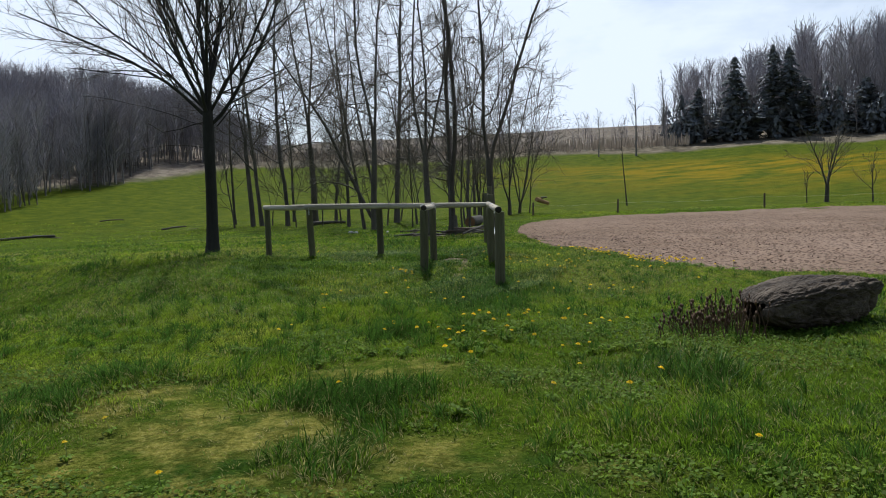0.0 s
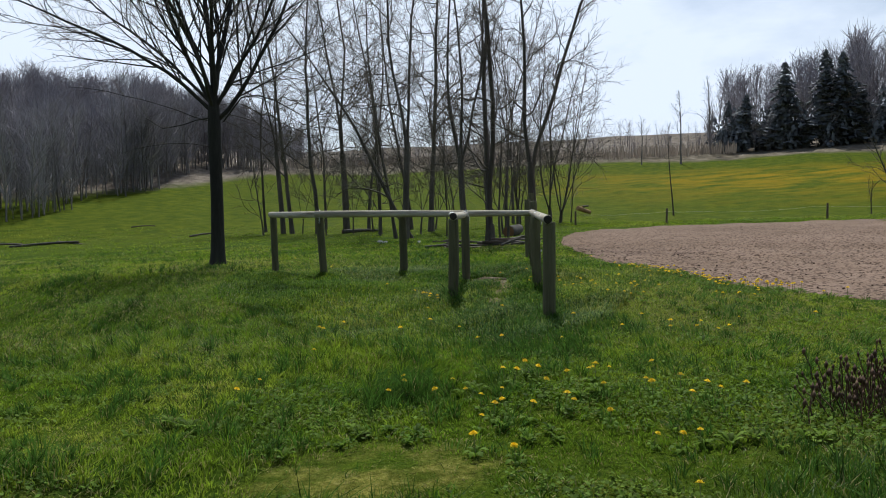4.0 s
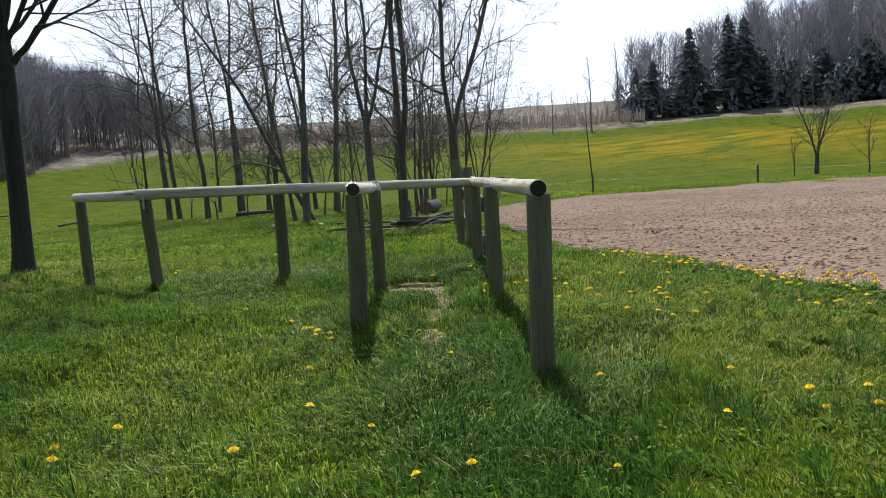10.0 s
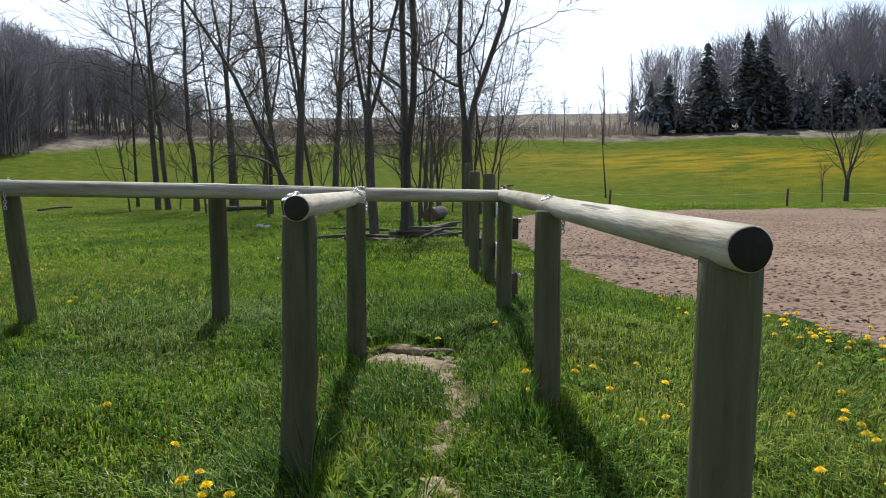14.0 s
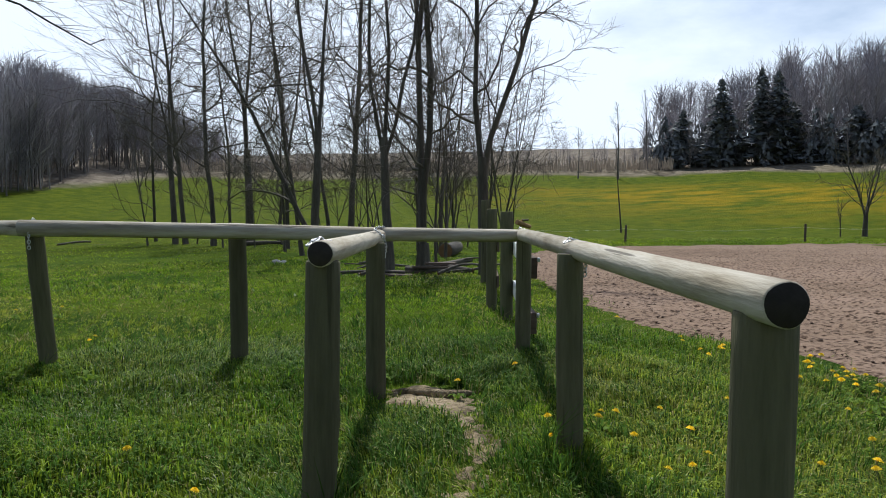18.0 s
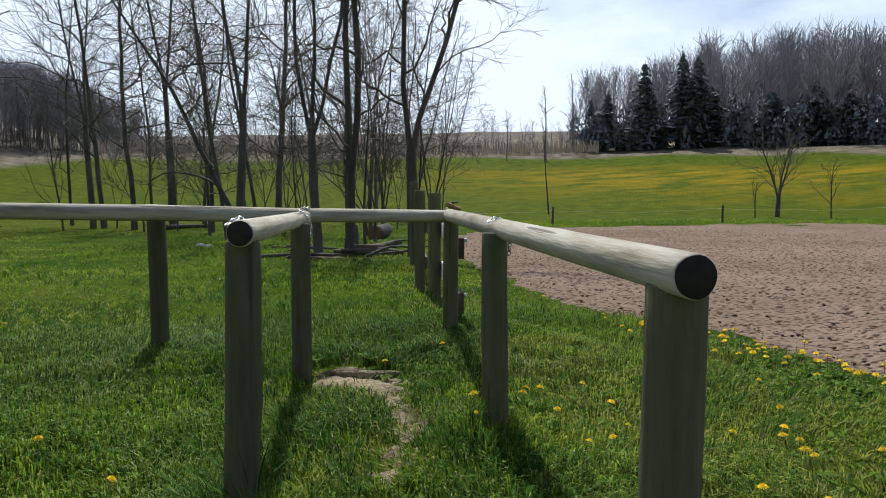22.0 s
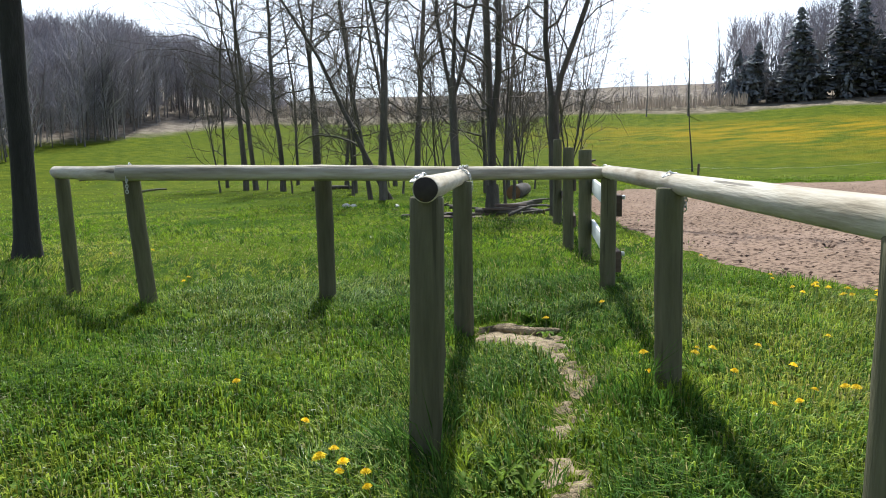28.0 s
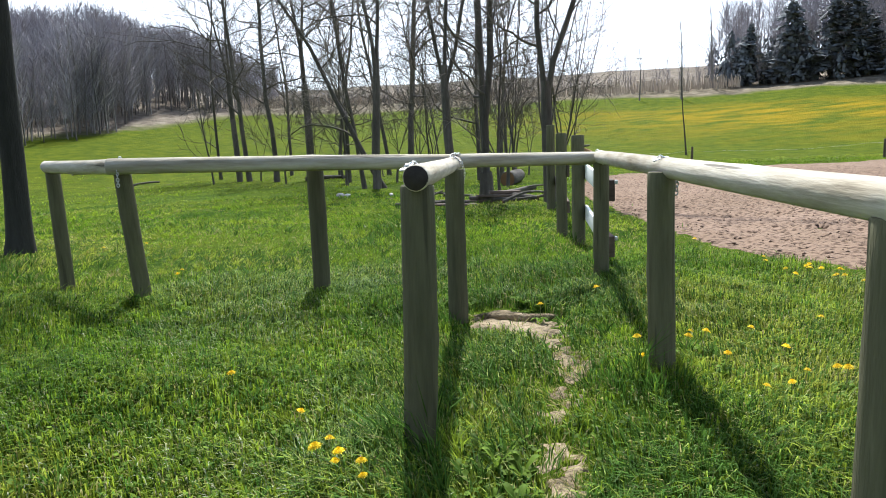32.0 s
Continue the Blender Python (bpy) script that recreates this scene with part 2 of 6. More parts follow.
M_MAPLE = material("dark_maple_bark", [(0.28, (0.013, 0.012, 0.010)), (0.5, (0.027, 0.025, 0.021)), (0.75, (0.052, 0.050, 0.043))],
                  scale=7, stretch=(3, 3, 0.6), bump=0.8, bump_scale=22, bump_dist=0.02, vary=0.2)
M_TWIG = material("bare_twigs", [(0.3, (0.105, 0.088, 0.075)), (0.7, (0.215, 0.182, 0.154))], scale=3, bump=0, vary=0.25)
M_WHITE = material("white_painted_board", [(0.3, (0.55, 0.55, 0.53)), (0.6, (0.78, 0.78, 0.76)), (0.8, (0.82, 0.82, 0.8))], scale=12, rough=0.5, bump=0.1)
M_BROWNBOARD = material("brown_board", [(0.3, (0.06, 0.045, 0.035)), (0.7, (0.15, 0.11, 0.085))], scale=14, stretch=(1, 1, 4), bump=0.3)
M_SAND = sand_material()
M_CLOD = material("damp_sand_clod", [(0.3, (0.054, 0.033, 0.022)), (0.7, (0.129, 0.083, 0.055))], scale=30, bump=0.4, vary=0.4, island=True)
M_DIRT = material("trodden_dirt", [(0.37, (0.045, 0.036, 0.018)), (0.46, (0.135, 0.102, 0.058)), (0.55, (0.240, 0.186, 0.112)), (0.68, (0.340, 0.272, 0.178))], scale=17, detail=9, rough=0.95, bump=1.0, bump_scale=40, bump_dist=0.03, vary=0.0)
M_BLADE = material("grass_blade", [(0.36, (0.082, 0.144, 0.009)), (0.46, (0.134, 0.222, 0.014)), (0.54, (0.205, 0.282, 0.022)), (0.64, (0.300, 0.326, 0.048))],
                   scale=0.9, detail=4, rough=0.5, bump=0, vary=0.6, island=True, transl=0.5, spec=0.18)
M_LUSH = material("lush_grass_blade", [(0.2, (0.034, 0.082, 0.011)), (0.5, (0.060, 0.126, 0.018)), (0.8, (0.100, 0.174, 0.030))],
                  scale=0.9, detail=4, rough=0.55, bump=0, vary=0.7, island=True, transl=0.45, spec=0.06)
M_STRAW = material("dry_grass_blade", [(0.3, (0.246, 0.236, 0.066)), (0.7, (0.425, 0.378, 0.169))], scale=2, rough=0.7, bump=0, vary=0.35, island=True, transl=0.4, spec=0.15)
# Whitish colour that stands in for light reflected off the blades.
M_PALE = material("glint_grass_blade", [(0.3, (0.30, 0.33, 0.17)), (0.7, (0.52, 0.52, 0.36))], scale=2, rough=0.6, bump=0, vary=0.35, island=True, transl=0.35, spec=0.2)
M_LEAF = material("broad_weed_leaf", [(0.3, (0.062, 0.125, 0.014)), (0.7, (0.159, 0.235, 0.027))], scale=6, rough=0.65, spec=0.1, bump=0, vary=0.5, island=True, transl=0.45)
M_YELLOW = material("dandelion_yellow", [(0.3, (0.780, 0.519, 0.000)), (0.7, (0.900, 0.732, 0.010))], scale=60, rough=0.7, bump=0.2, transl=0.2)
M_STEM = material("flower_stem", [(0.3, (0.12, 0.17, 0.03)), (0.7, (0.22, 0.22, 0.08))], scale=30, bump=0, vary=0.2)
M_ROCK = material("fissured_grey_bark_log", [(0.30, (0.014, 0.010, 0.007)), (0.45, (0.064, 0.048, 0.034)), (0.58, (0.136, 0.106, 0.078)), (0.78, (0.215, 0.176, 0.134))],
                  scale=9, detail=9, stretch=(1, 3.5, 2), rough=0.9, bump=1.0, bump_scale=13, bump_dist=0.06)
M_SEED = material("dark_seed_heads", [(0.3, (0.040, 0.022, 0.013)), (0.7, (0.125, 0.075, 0.042))], scale=40, bump=0, vary=0.4, island=True)
M_CUT = material("orange_cut_wood", [(0.3, (0.108, 0.054, 0.022)), (0.7, (0.180, 0.101, 0.047))], scale=20, bump=0.2)
M_SPLIT = material("split_fresh_wood", [(0.3, (0.26, 0.15, 0.07)), (0.7, (0.46, 0.29, 0.15))], scale=12, bump=0.3)
M_DEADWOOD = material("grey_dead_wood", [(0.3, (0.045, 0.038, 0.03)), (0.55, (0.10, 0.088, 0.072)), (0.8, (0.20, 0.18, 0.15))], scale=10, stretch=(1, 1, 4), bump=0.5, bump_dist=0.015)
# Lightened to grey-blue: distance haze is painted into the needle colour.
M_SPRUCE = material("hazed_spruce_needles", [(0.3, (0.084, 0.096, 0.098)), (0.7, (0.172, 0.184, 0.192))], scale=1.2, bump=0, vary=0.4, island=True, rough=0.8)
# Paled and blued so the far twigs carry distance haze in their colour.
M_WOODTWIG = material("hazed_woodland_twigs", [(0.3, (0.200, 0.194, 0.214)), (0.5, (0.272, 0.256, 0.272)), (0.75, (0.355, 0.306, 0.306))], scale=0.06, bump=0, vary=0.35, island=True)
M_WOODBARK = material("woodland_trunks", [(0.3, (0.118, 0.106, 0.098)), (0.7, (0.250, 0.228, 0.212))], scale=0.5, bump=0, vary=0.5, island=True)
M_STONE = material("pale_stone", [(0.3, (0.35, 0.33, 0.3)), (0.7, (0.6, 0.58, 0.54))], scale=14, bump=0.4)
M_ROPE = material("white_fence_tape", [(0.3, (0.5, 0.5, 0.48)), (0.7, (0.75, 0.75, 0.72))], scale=30, bump=0)
M_REED = material("dry_reed_stems", [(0.3, (0.30, 0.245, 0.19)), (0.7, (0.50, 0.43, 0.35))], scale=0.8, bump=0, vary=0.35, island=True)


def ground_material():
    m = bpy.data.materials.new("meadow_ground")
    m.use_nodes = True
    nt = m.node_tree
    nd, lk = nt.nodes, nt.links
    bsdf = nd["Principled BSDF"]
    bsdf.inputs["Roughness"].default_value = 0.9
    bsdf.inputs["Specular IOR Level"].default_value = 0.03
    tc = nd.new("ShaderNodeTexCoord")

    def noise_at(scale, detail=6.0, stretch=None):
        n = nd.new("ShaderNodeTexNoise")
        n.inputs["Scale"].default_value, n.inputs["Detail"].default_value = scale, detail
        n.inputs["Roughness"].default_value = 0.65
        if stretch:
            mp = nd.new("ShaderNodeMapping")
            mp.inputs["Scale"].default_value = stretch
            lk.new(tc.outputs["Object"], mp.inputs["Vector"])
            lk.new(mp.outputs["Vector"], n.inputs["Vector"])
        else:
            lk.new(tc.outputs["Object"], n.inputs["Vector"])
        return n

    def mix(fac, a, b, kind="MIX"):
        x = nd.new("ShaderNodeMixRGB")
        x.blend_type = kind
        for sock, v in (("Fac", fac), ("Color1", a), ("Color2", b)):
            if isinstance(v, (int, float)):
                x.inputs[sock].default_value = v
            elif isinstance(v, tuple):
                x.inputs[sock].default_value = (*v, 1)
            else:
                lk.new(v, x.inputs[sock])
        return x.outputs["Color"]

    def ramp(src, stops):
        r = ramp_node(nt, stops)
        lk.new(src, r.inputs["Fac"])
        return r.outputs["Color"]

    fine, mid, big = noise_at(38, 8), noise_at(2.3, 7), noise_at(0.33, 5)
    green = ramp(fine.outputs["Fac"], [(0.3, (0.031, 0.057, 0.003)), (0.5, (0.068, 0.106, 0.005)), (0.7, (0.117, 0.158, 0.010))])
    lush = ramp(fine.outputs["Fac"], [(0.3, (0.017, 0.041, 0.003)), (0.7, (0.045, 0.090, 0.006))])
    straw = ramp(fine.outputs["Fac"], [(0.3, (0.099, 0.100, 0.024)), (0.7, (0.248, 0.244, 0.079))])
    c = mix(ramp(big.outputs["Fac"], [(0.42, (0, 0, 0)), (0.58, (1, 1, 1))]), green, lush)
    c = mix(ramp(mid.outputs["Fac"], [(0.60, (0, 0, 0)), (0.74, (0.55, 0.55, 0.55))]), c, straw)
    for att, col in (("tuft", lush), ("moss", mix(ramp(noise_at(7, 8).outputs["Fac"], [(0.38, (0, 0, 0)), (0.56, (1, 1, 1))]), (0.075, 0.082, 0.009), ramp(fine.outputs["Fac"], [(0.3, (0.13, 0.125, 0.018)), (0.5, (0.255, 0.235, 0.045)), (0.7, (0.38, 0.33, 0.11))])))):
        at = nd.new("ShaderNodeAttribute")
        at.attribute_name = att
        fac = at.outputs["Fac"]
        if att == "moss":
            fac = mix(1.0, fac, ramp(noise_at(3.1, 9).outputs["Fac"], [(0.39, (0.0, 0.0, 0.0)), (0.55, (1, 1, 1))]), "MULTIPLY")
        c = mix(fac, c, col)
    # distance from the middle of the yard sets meadow, dandelion band, rough bank and ploughed field
    sep = nd.new("ShaderNodeVectorMath")
    sep.operation = "DISTANCE"
    lk.new(tc.outputs["Object"], sep.inputs[0])
    sep.inputs[1].default_value = (0, -5, 0)
    wob = nd.new("ShaderNodeMath")
    wob.operation = "MULTIPLY_ADD"
    warp = noise_at(0.05, 4)
    lk.new(warp.outputs["Fac"], wob.inputs[0])
    wob.inputs[1].default_value = 14.0
    lk.new(sep.outputs["Value"], wob.inputs[2])
    rn = nd.new("ShaderNodeMath")
    rn.operation = "DIVIDE"
    lk.new(wob.outputs[0], rn.inputs[0])
    rn.inputs[1].default_value = 250.0
    band_noise = noise_at(0.34, 10, (0.5, 1.2, 1))
    band = ramp(rn.outputs[0], [(0.25, (0, 0, 0)), (0.335, (1, 1, 1)), (0.375, (1, 1, 1)), (0.425, (0, 0, 0))])
    spots = ramp(band_noise.outputs["Fac"], [(0.40, (0, 0, 0)), (0.62, (0.95, 0.95, 0.95))])
    meadow = mix(ramp(noise_at(0.9, 12).outputs["Fac"], [(0.35, (0, 0, 0)), (0.65, (1, 1, 1))]), (0.036, 0.060, 0.003), (0.098, 0.115, 0.006))
    c = mix(ramp(rn.outputs[0], [(0.10, (0, 0, 0)), (0.20, (0.85, 0.85, 0.85))]), c, meadow)
    sx = nd.new("ShaderNodeSeparateXYZ")
    lk.new(tc.outputs["Object"], sx.inputs[0])
    side = nd.new("ShaderNodeMapRange")
    side.inputs["From Min"].default_value, side.inputs["From Max"].default_value = 8.0, 38.0
    lk.new(sx.outputs["X"], side.inputs["Value"])
    flowers = mix(1.0, mix(1.0, band, spots, "MULTIPLY"), side.outputs[0], "MULTIPLY")
    c = mix(flowers, c, (0.24, 0.16, 0.006))
    bank = ramp(noise_at(0.7, 9).outputs["Fac"], [(0.3, (0.07, 0.062, 0.042)), (0.5, (0.155, 0.132, 0.095)), (0.7, (0.26, 0.225, 0.17))])
    c = mix(ramp(rn.outputs[0], [(0.446, (0, 0, 0)), (0.456, (1, 1, 1))]), c, bank)
    field = ramp(noise_at(0.4, 6, (0.2, 2, 1)).outputs["Fac"], [(0.3, (0.22, 0.15, 0.10)), (0.7, (0.36, 0.26, 0.18))])
    c = mix(ramp(rn.outputs[0], [(0.49, (0, 0, 0)), (0.51, (1, 1, 1))]), c, field)
    litter = ramp(noise_at(0.8, 9).outputs["Fac"], [(0.3, (0.085, 0.070, 0.055)), (0.5, (0.165, 0.140, 0.112)), (0.7, (0.27, 0.235, 0.19))])
    for a, b, k in ((-0.86, 0.51, 66.5), (0.49, 0.87, 112.0)):
        dot = nd.new("ShaderNodeVectorMath")
        dot.operation = "DOT_PRODUCT"
        lk.new(tc.outputs["Object"], dot.inputs[0])
        dot.inputs[1].default_value = (a, b, 0)
        sh = nd.new("ShaderNodeMath")
        sh.operation = "MULTIPLY_ADD"
        lk.new(noise_at(0.3, 6).outputs["Fac"], sh.inputs[0])
        sh.inputs[1].default_value = 6.0
        lk.new(dot.outputs["Value"], sh.inputs[2])
        mr = nd.new("ShaderNodeMapRange")
        mr.inputs["From Min"].default_value, mr.inputs["From Max"].default_value = k, k + 4
        lk.new(sh.outputs[0], mr.inputs["Value"])
        c = mix(mr.outputs[0], c, litter)
    lk.new(c, bsdf.inputs["Base Color"])
    bp = nd.new("ShaderNodeBump")
    bp.inputs["Strength"].default_value, bp.inputs["Distance"].default_value = 1.0, 0.10
    lk.new(noise_at(11, 9).outputs["Fac"], bp.inputs["Height"])
    lk.new(bp.outputs["Normal"], bsdf.inputs["Normal"])
    return m


M_GROUND = ground_material()

# ---- geometry helpers ----


def smooth(a, b, x):
    t = np.clip((np.asarray(x, float) - a) / (b - a), 0, 1)
    return t * t * (3 - 2 * t)


def bumps(x, y):
    """Gentle unevenness of the pasture, in metres."""
    x, y = np.asarray(x, float), np.asarray(y, float)
    return (0.020 * np.sin(1.3 * x + 0.7 * y) * np.cos(0.9 * y - 0.4 * x) + 0.012 * np.sin(3.1 * x - 1.7 * y + 1.0) + 0.010 * np.cos(2.3 * y + 2.9 * x))


LEFT_WOOD = (-0.86, 0.51, 56.5)       # a place lies in the wood where a x + b y > c
RIGHT_WOOD = (0.49, 0.87, 110.0)


def ground_z(x, y):
    x, y = np.asarray(x, float), np.asarray(y, float)
    r = np.hypot(x, y + 5)
    z = -0.022 * np.clip(y, 0, 38)
    z = z + 2.0 * smooth(50, 80, r) + 2.9 * smooth(70, 106, r) + 2.1 * smooth(99, 113, r) + 0.026 * np.clip(r - 112, 0, 60) - 0.10 * np.clip(r - 190, 0, 400)
    z = z + (1 - smooth(-45, -16, x)) * 5.5 * smooth(0, 45, LEFT_WOOD[0] * x + LEFT_WOOD[1] * y - LEFT_WOOD[2]) + 4.5 * smooth(0, 30, RIGHT_WOOD[0] * x + RIGHT_WOOD[1] * y - RIGHT_WOOD[2])
    z = z + bumps(x, y) * (1 + 3 * smooth(20, 70, r))
    # the low swell that the fence stands on
    z = z + (0.09 + 0.07 * (1 - smooth(-4.5, -1.5, x))) * smooth(-4.2, -2.0, y) * (1 - smooth(4, 10, y)) * (1 - smooth(0.3, 2.5, x))
    return z + 0.0082 * (np.clip(y, -30, 220) + 5) + 0.012 * np.clip(x, -120, 130)


def raw_mesh(name, verts, faces, mats, smooth_shade=True, index=None):
    """A mesh from numpy: verts (n, 3), faces (m, k) with one k."""
    me = bpy.data.meshes.new(name)
    verts, faces = np.asarray(verts, np.float32), np.asarray(faces, np.int32)
    k = faces.shape[1]
    me.vertices.add(len(verts))
    me.vertices.foreach_set("co", verts.ravel())
    me.loops.add(faces.size)
    me.loops.foreach_set("vertex_index", faces.ravel())
    me.polygons.add(len(faces))
    me.polygons.foreach_set("loop_start", np.arange(0, faces.size, k, dtype=np.int32))
    me.polygons.foreach_set("loop_total", np.full(len(faces), k, np.int32))
    me.polygons.foreach_set("use_smooth", np.full(len(faces), smooth_shade))
    for m in mats if isinstance(mats, (list, tuple)) else [mats]:
        me.materials.append(m)
    if index is not None:
        me.polygons.foreach_set("material_index", np.asarray(index, np.int32))
    me.update(calc_edges=True)
    me.validate()
    return me


def part(name, bm, mat, parent=None, label="", smooth_shade=True, at=None):
    """Links a bmesh, or a mesh, as one object, under parent if one is given."""
    if isinstance(bm, bpy.types.Mesh):
        me = bm
    else:
        me = bpy.data.meshes.new(name)
        bm.to_mesh(me)
        bm.free()
        for m in mat if isinstance(mat, (list, tuple)) else [mat]:
            me.materials.append(m)
        if smooth_shade:
            me.polygons.foreach_set("use_smooth", np.ones(len(me.polygons), bool))
    ob = new(name, me)
    if parent:
        ob.parent = parent
    if at is not None:
        ob.matrix_basis = at
    if label:
        ob["label"] = label
    return ob


def thing(name, label, category, group="", kind="", at=None):
    e = new(name)
    e.empty_display_size = 0.2
    if at is not None:
        e.matrix_basis = at
    return tagged(e, label, category, group, kind)


def log_bm(length, r0, r1, seed, sides=18, rings=14, bend=0.012, caps=True, cap_index=1, knots=3):
    """A peeled round log along z from 0 to length: slightly bent, uneven, with knots and chamfered ends."""
    rng = np.random.default_rng(seed)
    bm = bmesh.new()
    zs = list(np.linspace(0, length, rings))
    zs[0:1] = [0, 0.006]
    zs[-1:] = [length - 0.006, length]
    ph = rng.uniform(0, 6.28, 4)
    kn = [(rng.uniform(0.1, 0.9) * length, rng.uniform(0, 6.28), rng.uniform(0.003, 0.008)) for _ in range(knots)]
    loops = []
    for i, z in enumerate(zs):
        f = z / length
        r = r0 + (r1 - r0) * f
        if i in (0, len(zs) - 1):
            r *= 0.93
        cx, cy = bend * math.sin(math.pi * f + ph[0]), bend * math.sin(2.2 * f + ph[1])
        ring = []
        for s in range(sides):
            a = 2 * math.pi * s / sides
            rr = r * (1 + 0.018 * math.sin(3 * a + ph[2] + 2 * f) + 0.012 * math.sin(5 * a + ph[3] + 9 * f))
            for kz, ka, kh in kn:
                d = math.hypot((z - kz) / 0.06, ((a - ka + math.pi) % (2 * math.pi) - math.pi) / 0.4)
                rr += kh * math.exp(-d * d)
            ring.append(bm.verts.new((cx + rr * math.cos(a), cy + rr * math.sin(a), z)))
        loops.append(ring)
    for a, b in zip(loops, loops[1:]):
        for s in range(sides):
            bm.faces.new((a[s], a[(s + 1) % sides], b[(s + 1) % sides], b[s]))
    if caps:
        for ring, flip in ((loops[0], True), (loops[-1], False)):
            c = sum((v.co for v in ring), Vector()) / sides
            cv = bm.verts.new(c)
            for s in range(sides):
                t = (ring[s], ring[(s + 1) % sides], cv)
                f = bm.faces.new(t[::-1] if flip else t)
                f.material_index = cap_index
    return bm


def log_between(name, a, b, r0, r1, seed, parent, mats, label="", **kw):
    a, b = Vector(a), Vector(b)
    m = Matrix.Translation(a) @ (b - a).to_track_quat("Z", "Y").to_matrix().to_4x4()
    return part(name, log_bm((b - a).length, r0, r1, seed, **kw), mats, parent, label, at=m)


def box_bm(sx, sy, sz, bevel=0.004):
    bm = bmesh.new()
    bmesh.ops.create_cube(bm, size=1)
    bmesh.ops.scale(bm, vec=(sx, sy, sz), verts=bm.verts)
    bmesh.ops.bevel(bm, geom=list(bm.edges), offset=bevel, segments=2, affect="EDGES", profile=0.6)
    return bm


def tubes(lines, sides):
    """Tubes round polylines: a list of (points (n, 3), radii (n,)). Returns verts and quads."""
    V, F, base = [], [], 0
    ang = np.arange(sides) * 2 * np.pi / sides
    ca, sa = np.cos(ang), np.sin(ang)
    for p, r in lines:
        n = len(p)
        d = np.gradient(p, axis=0)
        d /= np.linalg.norm(d, axis=1, keepdims=True) + 1e-9
        ref = np.where(np.abs(d[:, 2:3]) > 0.9, np.array([[1.0, 0, 0]]), np.array([[0, 0, 1.0]]))
        if np.abs(d[:, 2]).max() > 0.9:
            ref = np.tile([[0.6, 0.8, 0.05]], (n, 1))
        u = np.cross(d, ref)
        u /= np.linalg.norm(u, axis=1, keepdims=True) + 1e-9
        v = np.cross(d, u)
        ring = p[:, None, :] + r[:, None, None] * (ca[None, :, None] * u[:, None, :] + sa[None, :, None] * v[:, None, :])
        V.append(ring.reshape(-1, 3))
        i = np.arange(n - 1)[:, None] * sides
        s = np.arange(sides)[None, :]
        s2 = (s + 1) % sides
        F.append(np.stack([i + s, i + s2, i + sides + s2, i + sides + s], -1).reshape(-1, 4) + base)
        base += n * sides
    return np.concatenate(V), np.concatenate(F)


def grow(rng, start, way, length, radius, n, wander, lift):
    """A branch's middle line and radii: it wanders and bends upward by lift."""
    p, d, pts = np.array(start, float), np.array(way, float), []
    d /= np.linalg.norm(d)
    step = length / (n - 1)
    for _ in range(n):
        pts.append(p.copy())
        d = d + rng.normal(0, wander, 3) + np.array([0, 0, lift])
        d /= np.linalg.norm(d)
        p = p + d * step
    return np.array(pts), radius * np.linspace(1, 0.28, n) ** 0.9


def side_way(rng, d, spread, turn=None):
    """A direction that leaves d by about spread radians."""
    d = d / np.linalg.norm(d)
    u = np.cross(d, [0.3, 0.5, 0.81])
    u /= np.linalg.norm(u)
    v = np.cross(d, u)
    a = rng.uniform(0, 2 * np.pi) if turn is None else turn
    return d * math.cos(spread) + (u * math.cos(a) + v * math.sin(a)) * math.sin(spread)


